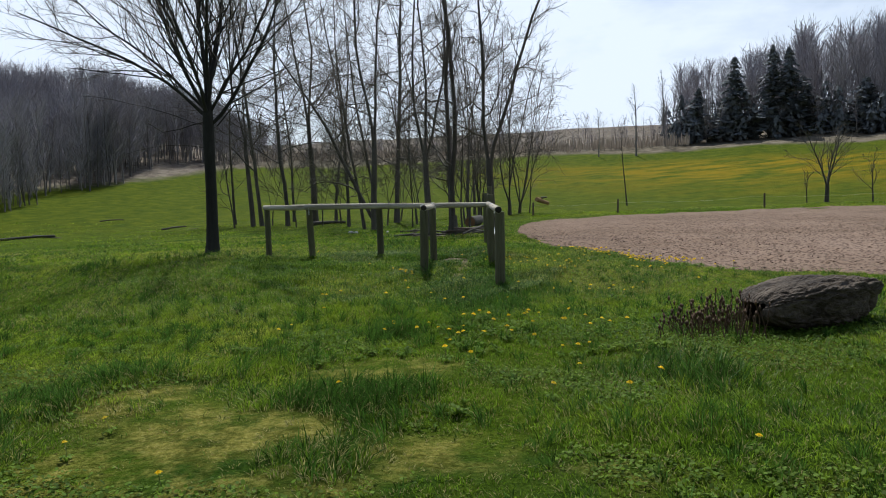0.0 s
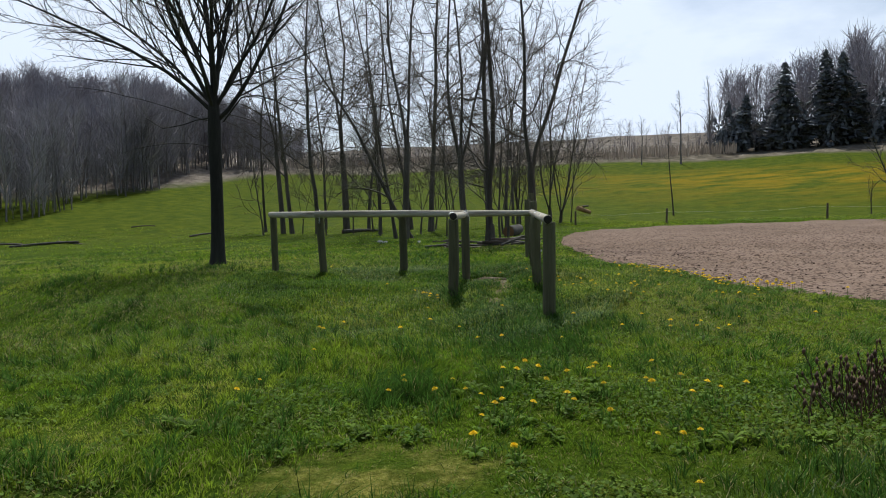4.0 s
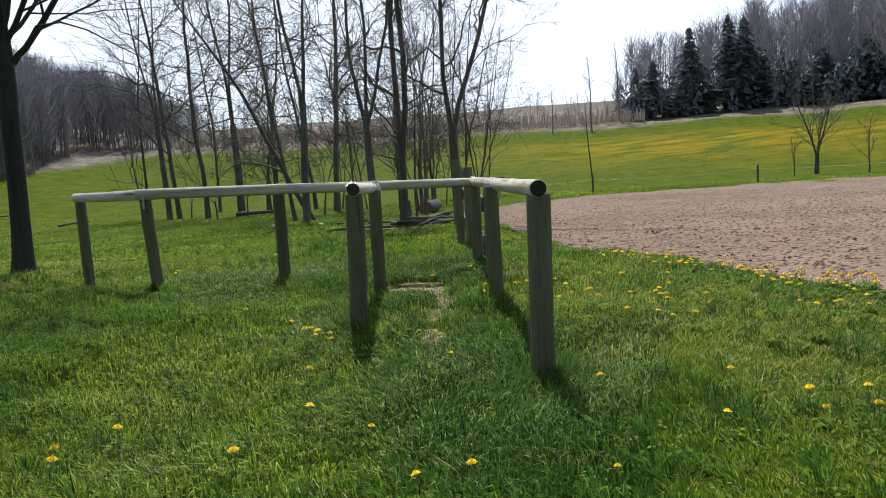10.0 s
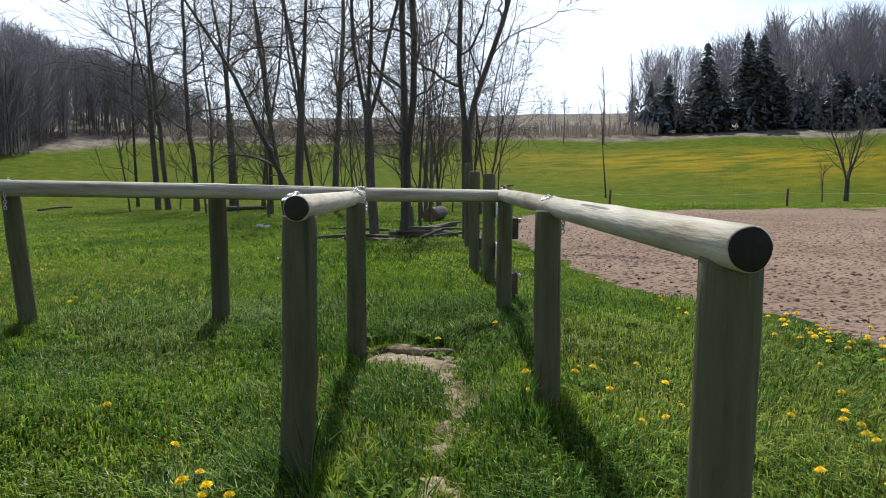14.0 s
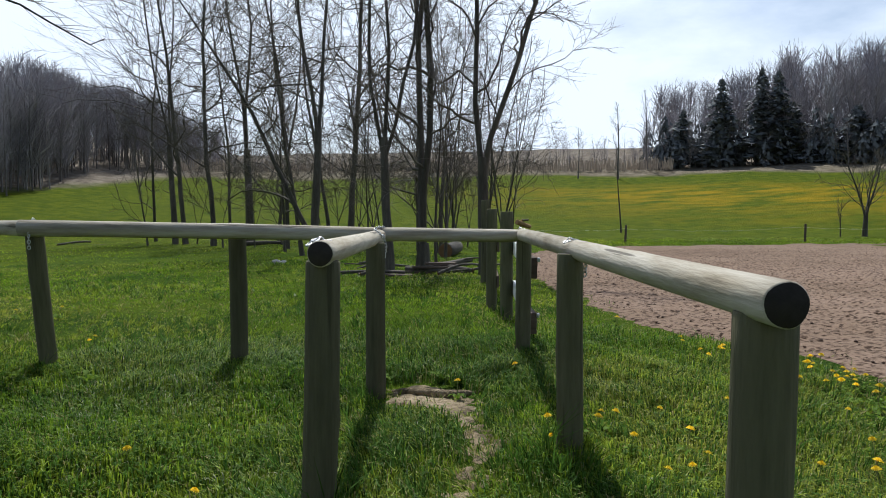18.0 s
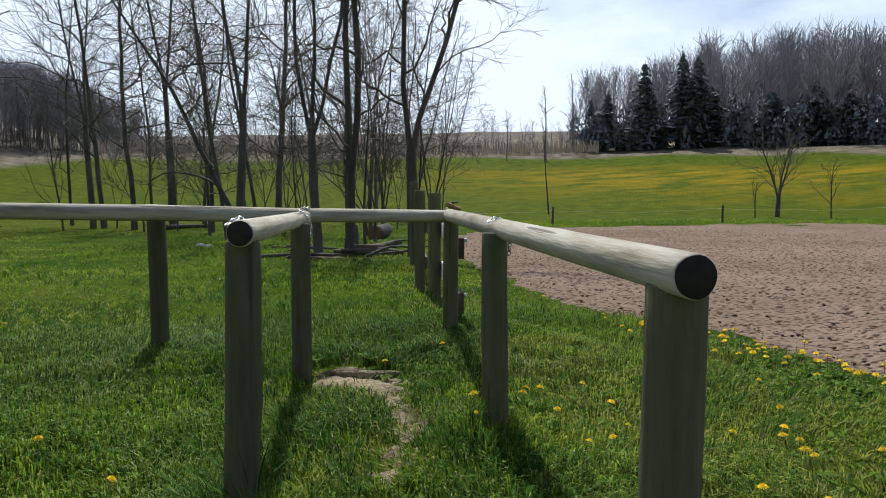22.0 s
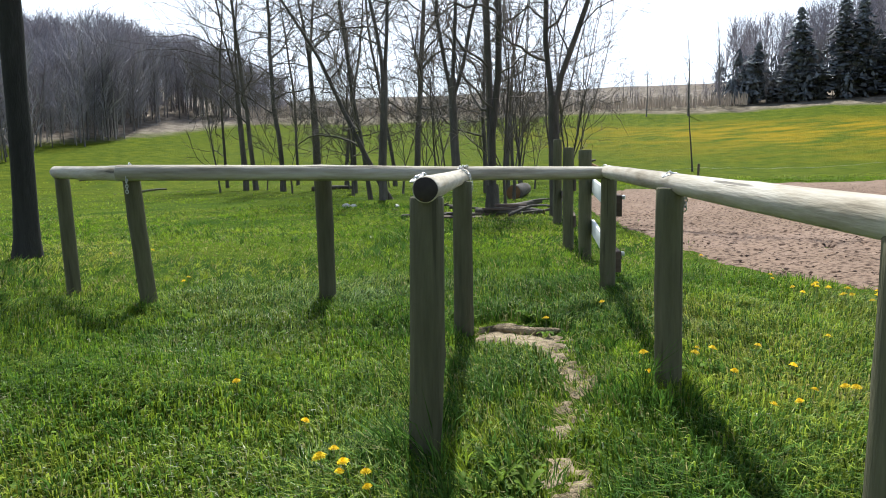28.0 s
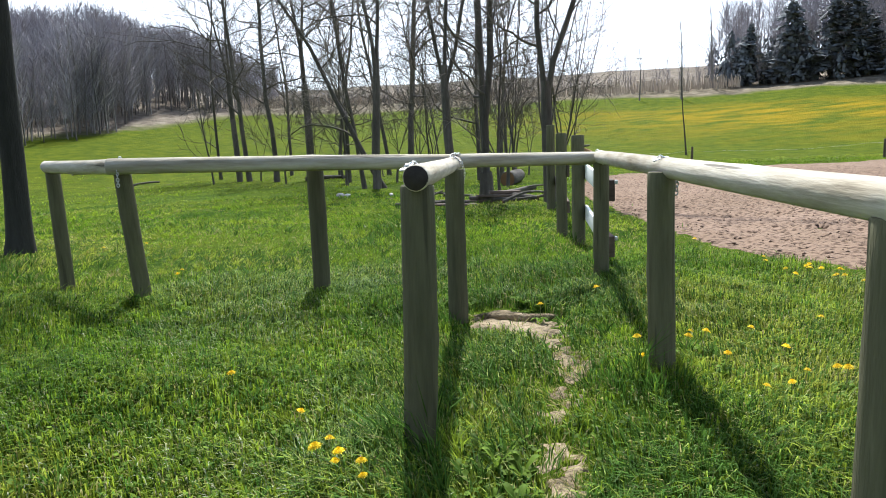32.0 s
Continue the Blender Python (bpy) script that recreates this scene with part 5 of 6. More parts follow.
def big_log():
    """A thick old log lying in the grass: flat-topped, deeply fissured bark, sagging sides."""
    r2 = np.random.default_rng(21)
    nu, nv = 150, 90
    L, W, H = 1.36, 0.50, 0.52
    V = []
    ph = r2.uniform(0, 6.28, 12)
    for i in range(nu + 1):
        u = i / nu
        end = math.sin(math.pi * min(max(u, 0.004), 0.996)) ** 0.22
        for j in range(nv):
            a = 2 * math.pi * j / nv
            c, s = math.cos(a), math.sin(a)
            rx = W * (abs(c) ** 0.8) * (1 if c > 0 else -1)
            rz = H * 0.5 * (abs(s) ** 0.55) * (1 if s > 0 else -1)
            rx *= 1 - 0.6 * (0.5 - 0.5 * s) ** 0.8
            rz *= 0.72 + 0.42 * u
            lump = 1 + 0.05 * math.sin(5 * u + 2 * a + ph[0]) + 0.035 * math.sin(13 * u - 3 * a + ph[1])
            crack = 0.0
            for k in range(5):
                q = math.sin((9 + 3 * k) * a + 2.6 * math.sin(7 * u + ph[k + 2]) + 2.0 * math.sin(15 * u + ph[k + 6]))
                crack += max(0.0, q - 0.62) * 0.13
            f = end * (lump - crack)
            V.append(((u - 0.5) * L + 0.03 * math.sin(3 * a + ph[3]), rx * f, rz * f + H * 0.40))
    F = []
    for i in range(nu):
        for j in range(nv):
            a, b = i * nv + j, i * nv + (j + 1) % nv
            F.append((a, b, b + nv, a + nv))
    x, y = 1.44, -7.42
    e = tagged(new("fallen_log", raw_mesh("fallen_log", np.array(V), np.array(F), M_ROCK)), "thick old log with deeply fissured grey bark lying in grass", "log")
    e.matrix_basis = pose(x, y, gz(x, y) - 0.02, 0, 0, 14)
    return e


big_log()


def dead_stalks():
    """Dry brown flower stalks with dark seed heads."""
    r2 = np.random.default_rng(22)
    e = thing("dead_weed_clump", "clump of dry brown weed stalks with dark seed heads", "weeds", kind="stuff")
    lines, V, F = [], [], []
    for k in range(170):
        x, y = 0.47 + r2.normal(0, 0.24), -7.55 + r2.normal(0, 0.22)
        if x > 0.80:
            x = 0.80 - r2.uniform(0, 0.4)
        h = r2.uniform(0.14, 0.34) * (0.6 + 0.5 * smooth(0.1, 0.9, x))
        z = gz(x, y)
        top = np.array([x + r2.normal(0, 0.05), y + r2.normal(0, 0.05), z + h])
        lines.append((np.array([[x, y, z - 0.02], (np.array([x, y, z]) + top) / 2 + r2.normal(0, 0.01, 3), top]), np.array([0.004, 0.0035, 0.003])))
        s, i = r2.uniform(0.009, 0.017), len(V)
        V += [top + d * s * np.array([1, 1, 2.0]) for d in np.array([[1, 0, 0], [-1, 0, 0], [0, 1, 0], [0, -1, 0], [0, 0, 1], [0, 0, -1]], float)]
        F += [(i + a, i + b, i + c) for a, b, c in ((0, 2, 4), (2, 1, 4), (1, 3, 4), (3, 0, 4), (2, 0, 5), (1, 2, 5), (3, 1, 5), (0, 3, 5))]
    v, f = tubes(lines, 4)
    part("stalks", raw_mesh("stalks", v, f, M_SEED), None, e)["kind"] = "stuff"
    part("seed_heads", raw_mesh("seed_heads", np.array(V), np.array(F), M_SEED), None, e, "dark seed heads")["kind"] = "stuff"


dead_stalks()

# ---- timber and debris under the trees ----
r4 = np.random.default_rng(44)
STICKS = [((-1.0, 10.2), (0.5, 10.0), 0.04), ((0.6, 10.6), (1.9, 10.2), 0.06), ((1.2, 10.9), (1.9, 10.0), 0.08), ((-4.2, 30.6), (-2.2, 31.2), 0.12), ((1.6, 12.4), (2.6, 12.9), 0.10)]
for _ in range(22):
    x, y, a, ln = r4.uniform(-1.2, 2.2), r4.uniform(9.5, 13.5), r4.uniform(-0.9, 0.9), r4.uniform(0.35, 1.1)
    STICKS.append(((x, y), (x + ln * math.cos(a), y + ln * math.sin(a)), float(r4.uniform(0.012, 0.04))))
for k, (a, b, r) in enumerate(STICKS):
    e = thing("dead_branch", "grey fallen branch lying on the grass under the trees", "branch", "fallen branches")
    log_between("stem", (*a, gz(*a) + r * 0.8), (*b, gz(*b) + r * 0.8 + (0.12 if k > 4 and k % 3 == 0 else 0)), r, r * 0.6, 120 + k, e, [M_DEADWOOD, M_CUT], sides=8, rings=7, bend=0.06)
cut_log = thing("cut_log", "sawn tree trunk section with an orange-brown cut face", "log")
log_between("trunk_section", (2.72, 17.2, gz(2.7, 17.2) + 0.21), (3.6, 19.6, gz(3.6, 19.6) + 0.20), 0.23, 0.21, 131, cut_log, [M_BARK, M_CUT], sides=20, rings=6)
for k, (x, y, z, sx, sy, sz, rz) in enumerate([(1.15, 10.4, 0.16, 0.9, 0.14, 0.05, 8), (0.55, 10.5, 0.07, 1.2, 0.16, 0.05, -4), (1.35, 10.55, 0.22, 0.7, 0.13, 0.06, 12), (0.1, 10.0, 0.05, 1.1, 0.15, 0.04, 3)]):
    e = tagged(part("plank", box_bm(sx, sy, sz, 0.008), M_BROWNBOARD, at=pose(x, y, gz(x, y) + z - 0.02, 3 * k - 4, 2, rz)), "old dark plank lying on the debris pile", "plank", "old planks")
for x, y, s in ((-2.25, 15.4, 0.12), (-2.05, 15.2, 0.09), (-0.9, 14.6, 0.07)):
    bm = bmesh.new()
    bmesh.ops.create_icosphere(bm, subdivisions=3, radius=s)
    for v in bm.verts:
        v.co *= 1 + 0.22 * noise.noise(v.co * 6 / (s * 10) + Vector((x, y, 0)))
        v.co.z *= 0.7
    tagged(part("stone", bm, M_STONE, at=pose(x, y, gz(x, y) + s * 0.35)), "pale field stone lying in grass beside the trees", "stone", "field stones")
hay_log = thing("split_log", "short split log with orange wood lying in the far meadow", "log")
log_between("trunk_section", (13.7, 47.0, gz(13.7, 47.0) + 0.62), (14.9, 47.7, gz(14.9, 47.7) + 0.22), 0.19, 0.15, 133, hay_log, [M_SPLIT, M_SPLIT], sides=10, rings=5)
log_between("branch_stub", (14.15, 47.3, gz(14.1, 47.3) + 0.62), (14.7, 47.4, gz(14.7, 47.4) + 0.72), 0.10, 0.06, 134, hay_log, [M_DEADWOOD, M_SPLIT], sides=8, rings=5)
for k, (a, b, r) in enumerate([((-14.8, 36.0), (-11.5, 36.6), 0.050), ((-13.6, 35.4), (-12.2, 36.4), 0.070), ((-21.0, 48.5), (-19.3, 48.9), 0.050), ((-20.4, 27.5), (-17.4, 28.4), 0.080), ((-22.5, 28.2), (-20.0, 27.9), 0.065), ((-18.6, 28.8), (-17.0, 28.1), 0.060)]):
    e = thing("dead_branch", "weathered grey log lying in the low pasture", "branch", "pasture logs")
    log_between("stem", (*a, gz(*a) + r * 0.6), (*b, gz(*b) + r * 0.9), r, r * 0.7, 140 + k, e, [M_DEADWOOD, M_CUT], sides=9, rings=7, bend=0.1)

# ---- clods on the sand ----


def clods(count, seed):
    """Dark crumbs and clods that hooves have thrown up."""
    r2 = np.random.default_rng(seed)
    x, y = r2.uniform(1.6, 16, count * 3), r2.uniform(-7, 18, count * 3)
    d = arena_dist(x, y)
    k = (d > 0.1) & (r2.uniform(0, 1, len(x)) < 1.2 / (0.6 + 0.12 * np.hypot(x - 1, y + 3)) * (1 - 0.5 * smooth(0, 4, d)))
    x, y = x[k][:count], y[k][:count]
    s = 0.006 + 0.016 * r2.uniform(0, 1, len(x)) ** 3
    o = np.array([[1, 0, 0], [-1, 0, 0], [0, 1, 0], [0, -1, 0], [0, 0, 1], [0, 0, -1]], float)
    V = np.stack([x, y, ground_z(x, y) + 0.028 + 0.3 * s], -1)[:, None] + o[None] * s[:, None, None] * np.array([1.2, 1.2, 0.7]) * r2.uniform(0.6, 1.4, (len(x), 6, 1))
    t = np.array([(0, 2, 4), (2, 1, 4), (1, 3, 4), (3, 0, 4), (2, 0, 5), (1, 2, 5), (3, 1, 5), (0, 3, 5)])
    F = (np.arange(len(x))[:, None, None] * 6 + t[None]).reshape(-1, 3)
    tagged(new("sand_clods", raw_mesh("sand_clods", V.reshape(-1, 3), F, M_CLOD)), "dark crumbs of damp sand scattered over the arena", "clods", kind="stuff")


clods(5000, 36)

# ---- dandelions ----


def dandelion():
    r2 = np.random.default_rng(31)
    e = thing("dandelion", "yellow dandelion in bloom standing in the grass", "flower", "dandelions")
    v, f = tubes([(np.array([[0, 0, -0.02], [0.006, 0.002, 0.06], [0.004, 0.008, 0.122]]), np.array([0.0026, 0.0024, 0.0022]))], 5)
    part("stem", raw_mesh("stem", v, f, M_STEM), None, e)
    V, F = [], []
    c = np.array([0.004, 0.008, 0.122])
    for ring, (n, rad, up) in enumerate(((16, 0.024, 0.002), (13, 0.018, 0.008), (9, 0.011, 0.012))):
        for k in range(n):
            a = 2 * math.pi * (k + 0.5 * ring) / n
            w = math.pi / n * 0.95
            i = len(V)
            q = rad * r2.uniform(0.9, 1.08)
            V += [c + (0, 0, 0.0), c + (q * 0.7 * math.cos(a - w), q * 0.7 * math.sin(a - w), up + 0.002), c + (q * math.cos(a), q * math.sin(a), up * 0.6), c + (q * 0.7 * math.cos(a + w), q * 0.7 * math.sin(a + w), up + 0.002)]
            F += [(i, i + 1, i + 2, i + 3)]
    part("flower_head", raw_mesh("flower_head", np.array(V), np.array(F), M_YELLOW, False), None, e, "bright yellow flower head")
    V, F = [], []
    for k in range(6):
        a = k * 1.05 + 0.3
        u, s = np.array([math.cos(a), math.sin(a), 0]), np.array([-math.sin(a), math.cos(a), 0])
        ln, i = r2.uniform(0.05, 0.08), len(V)
        for t, w, z in ((0, 0.004, 0.0), (0.3, 0.010, 0.03), (0.5, 0.006, 0.04), (0.75, 0.016, 0.038), (1.0, 0.002, 0.025)):
            V += [u * ln * t + s * w + (0, 0, z), u * ln * t - s * w + (0, 0, z)]
        F += [(i + 2 * j, i + 2 * j + 1, i + 2 * j + 3, i + 2 * j + 2) for j in range(4)]
    part("leaf_rosette", raw_mesh("leaf_rosette", np.array(V), np.array(F), M_LEAF), None, e)
    return e


DAND_FENCE = [(-0.42, -1.87), (-0.54, -2.14), (-0.13, -1.74), (-0.2, -1.88), (-0.09, -1.81), (0.18, -1.74), (-0.13, -2.15), (0.1, -2.2), (0.05, -2.47),
              (0.2, -2.49), (0.19, -2.55), (-0.05, -2.58), (-0.19, -2.57), (0.65, -1.64), (0.73, -1.94), (-0.2, -0.61), (-0.7, -0.99), (-3.15, 0.75),
              (-2.33, -1.99), (-1.89, -2.75), (-1.91, -2.83), (-1.82, -2.85), (-1.86, -2.89), (-1.77, -2.92), (-1.74, -2.98), (-4.41, 2.8), (-4.01, 2.81),
              (0.45, -2.65), (0.63, -2.73), (0.61, -2.81), (0.68, -2.79), (0.94, -2.37), (0.53, -3.01), (0.6, -3.0), (-3.17, 0.83), (0.84, -3.06), (0.15, -2.72),
              (-2.04, -2.44)]
DAND_EDGE = [(1.44, -0.31), (1.48, -0.36), (1.71, -0.57), (1.27, 1.27), (1.32, 0.13), (1.51, -0.19), (1.38, 0.27), (1.64, -1.28), (1.6, -1.44), (1.98, -1.45),
             (1.61, -1.89), (1.12, -1.95), (1.63, -1.62), (1.49, -0.53), (1.55, -0.84), (1.77, -2.72), (2.14, -2.68), (1.92, -0.98)]
DAND_MIDDLE = [(0.2, -3.2), (0.31, -3.33), (0.31, -3.49), (0.47, -3.5), (-0.59, -3.44), (-1.14, -3.58), (-1.97, -3.61), (1.46, -3.21), (1.44, -3.37), (1.69, -3.28),
               (0.26, -4.86), (-0.54, -4.41), (0.52, -4.91), (0.4, -5.1), (-0.29, -5.06), (0.12, -4.45), (-1.38, -5.1), (-0.91, -5.37), (-1.58, -5.15),
               (-1.71, -4.54), (-1.97, -4.27), (-2.82, -4.26), (-3.03, -4.37), (-3.0, -4.59), (-2.27, -4.79), (-2.29, -6.36), (-1.42, -6.28), (-2.99, -5.53),
               (-3.31, -6.42), (0.16, -5.06), (0.46, -5.3), (0.94, -4.73), (0.71, -5.16), (1.58, -4.98), (-1.4, -6.49)]
DAND_START = [(-1.62, -6.56), (-1.18, -6.63), (-1.91, -6.82), (-1.86, -7.04), (-1.72, -6.89), (-1.71, -7.16), (-1.44, -6.9), (-1.37, -7.21), (-1.04, -6.95),
              (-0.74, -6.87), (-0.55, -6.98), (-0.77, -7.07), (-0.44, -7.26), (-0.26, -7.25), (-2.43, -6.74), (-3.42, -6.75), (-2.0, -7.85), (-1.63, -7.32),
              (-1.06, -7.83), (-1.17, -7.47), (-1.16, -8.63), (-0.83, -7.9), (-2.33, -6.53), (-2.83, -8.73), (-1.5, -9.09), (-1.05, -9.32), (-0.76, -9.02),
              (-0.81, -10.32), (-3.71, -10.05), (-4.2, -9.12), (-4.33, -9.49)]
r3 = np.random.default_rng(33)
spots = DAND_FENCE + DAND_EDGE + DAND_MIDDLE + DAND_START
edge_t = r3.uniform(0, 1, 85)
spots += [tuple(p) for p in np.stack([edge_t * 1.35 + 1.55 + r3.normal(0, 0.17, 85), -0.3 - 2.9 * edge_t + r3.normal(0, 0.26, 85)], -1)]
spots += [(2.15 + r3.normal(0, 0.28), -2.75 + r3.normal(0, 0.34)) for _ in range(30)]
spots += [(-1.3 + r3.normal(0, 0.55), -7.08 + r3.normal(0, 0.55)) for _ in range(15)]
spots = [p for p in spots if arena_dist(np.array([p[0]]), np.array([p[1]]))[0] < 0.05]
first = None
for k, (x, y) in enumerate(spots):
    m = pose(x, y, gz(x, y), r3.uniform(-16, 16), r3.uniform(-16, 16), r3.uniform(0, 360))
    s = r3.uniform(0.78, 1.12)
    if first is None:
        first = dandelion()
        first.matrix_basis = m
        continue
    d = copy_thing(first, m)
    d.scale = (s, s, s)

# ---- grass ----
def path_dist(x, y):
    a, b = np.array([-2.6, -13.0]), np.array([-1.7, -5.4])
    d = b - a
    t = np.clip(((x - a[0]) * d[0] + (y - a[1]) * d[1]) / (d @ d), 0, 1)
    return np.hypot(x - a[0] - t * d[0], y - a[1] - t * d[1])


def patch_dist(x, y):
    """Distance to the bare earth, negative on it."""
    best = np.full(len(x), 9.0)
    near = (x > -1.6) & (x < 0.1) & (y > -3.6) & (y < 0.4)
    px, py = x[near], y[near]
    b = np.full(len(px), 9.0)
    for line in PATCH_LINES:
        for i in range(0, len(px), 5000):
            q = np.stack([px[i:i + 5000], py[i:i + 5000]], -1)
            d = np.sqrt(((q[:, None] - line[None]) ** 2).sum(-1)).min(1)
            b[i:i + 5000] = np.minimum(b[i:i + 5000], np.where(inside(q[:, 0], q[:, 1], line), -d, d))
    best[near] = b
    return best


def scatter(count, seed, peak, reach=22.0):
    """Places for blades: even near the line walked, thinner outward, gathered into tufts."""
    r2 = np.random.default_rng(seed)
    out = []
    have = 0
    while have < count:
        x, y = r2.uniform(-17, 9, 400000), r2.uniform(-11.6, 20, 400000)
        d = path_dist(x, y)
        keep = r2.uniform(0, 1, len(x)) < np.minimum(1, (peak / np.maximum(d, 0.1)) ** 1.7)
        keep &= (d < reach) & (x > -2.2 - 0.72 * (y + 15)) & (x < -2.2 + 0.95 * (y + 15))
        x, y = x[keep], y[keep]
        out.append(np.stack([x, y], -1))
        have += len(x)
    p = np.concatenate(out)[:count]
    tuft = r2.uniform(0, 1, count) < 0.6
    cell = 0.11 * (1 + 0.05 * path_dist(p[:, 0], p[:, 1]))
    cx, cy = np.floor(p[:, 0] / cell), np.floor(p[:, 1] / cell)
    hsh = np.modf(np.abs(np.sin(cx * 12.9898 + cy * 78.233) * 43758.5453))[0]
    hs2 = np.modf(np.abs(np.sin(cx * 39.346 + cy * 11.135) * 24634.6345))[0]
    tx, ty = (cx + 0.2 + 0.6 * hsh) * cell, (cy + 0.2 + 0.6 * hs2) * cell
    q = p.copy()
    q[tuft, 0] = tx[tuft] + r2.normal(0, 0.022, tuft.sum())
    q[tuft, 1] = ty[tuft] + r2.normal(0, 0.022, tuft.sum())
    out_dir = q - np.stack([tx, ty], -1)
    return q[:, 0], q[:, 1], out_dir, hsh, tuft, r2


def blades(name, label, x, y, out_dir, height, width, r2, mat, bend=0.5):
    n = len(x)
    z = ground_z(x, y) - 0.012
    a = r2.uniform(0, 2 * np.pi, n)
    od = out_dir / (np.linalg.norm(out_dir, axis=1, keepdims=True) + 1e-6)
    comb = sample(COMB, x, y) * 6.28
    lean = np.stack([np.cos(a), np.sin(a)], -1) * 0.6 + od * 0.5 + np.stack([np.cos(comb), np.sin(comb)], -1) * 0.45
    lean *= (height * bend * r2.uniform(0.3, 1.3, n))[:, None]
    b = r2.uniform(0, np.pi, n)
    w = np.stack([np.cos(b), np.sin(b)], -1) * (width * 0.5)[:, None]
    V = np.empty((n, 4, 3), np.float32)
    V[:, 0, 0], V[:, 0, 1], V[:, 0, 2] = x, y, z
    for k, s in ((1, 1), (2, -1)):
        V[:, k, 0] = x + s * w[:, 0] + lean[:, 0] * 0.26
        V[:, k, 1] = y + s * w[:, 1] + lean[:, 1] * 0.26
        V[:, k, 2] = z + height * 0.5
    V[:, 3, 0], V[:, 3, 1] = x + lean[:, 0], y + lean[:, 1]
    V[:, 3, 2] = z + height * (1 - 0.25 * r2.uniform(0, 1, n))
    i = np.arange(n)[:, None] * 4
    F = np.concatenate([i + np.array([[0, 1, 2]]), i + np.array([[2, 1, 3]])])
    return tagged(new(name, raw_mesh(name, V.reshape(-1, 3), F, mat, False)), label, "grass", kind="stuff")


gx_, gy_, god, gh_, gt_, gr = scatter(700000, 61, 3.4)
ad = arena_dist(gx_, gy_)
pd = patch_dist(gx_, gy_)
lush, thin = sample(LUSH, gx_, gy_), sample(THIN, gx_, gy_)
right = smooth(-0.1, 0.5, gx_) * smooth(-6.5, -5.0, gy_)
lush = lush * (1 - 0.45 * right) - 0.08 * (1 - smooth(-2.4, -1.6, gx_)) * smooth(-6.5, -4.5, gy_) + 0.42 * smooth(-1.95, -1.55, gx_) * (1 - smooth(-0.05, 0.28, gx_ - 0.17 * gy_ - 0.10)) * smooth(-6.2, -5.2, gy_) * (1 - smooth(-1.2, 0.0, gy_))
yard = (1 - smooth(-8.6, -6.6, gy_)) * (1 - 0.6 * smooth(-2.2, -0.8, gx_))
keep = (ad < 0.16 + 0.5 * gr.uniform(0, 1, len(ad)) ** 5) & ((pd > -0.02 - (0.16 + 0.10 * (gy_ < -1.3)) * gr.uniform(0, 1, len(pd)) ** 2.6) | (gr.uniform(0, 1, len(pd)) < np.where(gy_ < -1.25, 0.34, 0.10) * (0.35 + 1.3 * (gh_ > 0.5))))
moss = yard * smooth(0.38, 0.72, thin + 0.25 * (gh_ - 0.5)) * (1 - smooth(0.58, 0.74, lush))
keep &= gr.uniform(0, 1, len(gx_)) > 0.68 * moss
hgt_moss = 1 - 0.55 * moss
keep &= ~((np.abs((gx_ - 1.44) * 0.97 + (gy_ + 7.42) * 0.24) < 0.6) & (np.abs((gy_ + 7.42) * 0.97 - (gx_ - 1.44) * 0.24) < 0.40))
D = path_dist(gx_, gy_)
hgt = (0.034 + 0.036 * lush + 0.058 * gh_ ** 2 * gt_) * gr.uniform(0.6, 1.25, len(gx_))
hgt *= (1 - 0.25 * yard * (1 - smooth(0.55, 0.8, lush))) * hgt_moss * (1 + 0.7 * sample(TUSSOCKS_SHADE, gx_, gy_).clip(0, 1))
hgt *= 1 - np.where(gy_ > -1.65, 0.5, 0.15) * np.exp(-(pd / 0.16) ** 2)
hgt *= 1 - 0.35 * smooth(-0.6, 0.0, ad)
feet = np.full(len(gx_), 9.0)
for px, py in [a for a, _, _, _ in POSTS.values()] + [a for a, _, _ in BPOSTS]:
    feet = np.minimum(feet, np.hypot(gx_ - px, gy_ - py))
hgt *= 1 + 1.1 * np.exp(-(feet / 0.17) ** 2)
wid = (0.0042 + 0.0032 * gr.uniform(0, 1, len(gx_))) * (1 + 0.085 * np.maximum(D - 3.2, 0))
# The left side gets more pale blades, for dry grass and painted glints alike.
left = (1 - smooth(-2.4, -1.6, gx_)) * smooth(-5.5, -4.0, gy_)
dry = gr.uniform(0, 1, len(gx_)) < 0.08 + 0.17 * yard + 0.06 * left + 0.26 * left * smooth(0.2, 0.7, thin) + 0.35 * gt_ * (np.abs(gh_ - 0.35) < 0.05) + 0.55 * moss + 0.08 * smooth(0.7, 0.95, thin) + 0.28 * right + 0.5 * smooth(-0.35, 0.1, ad) + 0.25 * np.exp(-(pd / 0.1) ** 2) + 0.35 * (pd < 0.0)
deep = (lush + 0.22 * (gr.uniform(0, 1, len(gx_)) - 0.5) > 0.74) | (gt_ & (gh_ > 0.80 + 0.12 * left))
deep &= ~dry
for nm, lab, sel, mt in (("grass", "fresh green pasture grass", keep & ~dry & ~deep, M_BLADE), ("lush_grass", "taller dark green grass tussocks", keep & deep, M_LUSH), ("dry_grass", "pale dry grass among the green", keep & dry, M_STRAW)):
    hh = hgt[sel] * (1.3 if nm == "lush_grass" else 0.75 if nm == "dry_grass" else 1.0)
    blades(nm, lab, gx_[sel], gy_[sel], god[sel], hh, wid[sel], gr, mt, 1.0 if nm == "dry_grass" else 0.8)


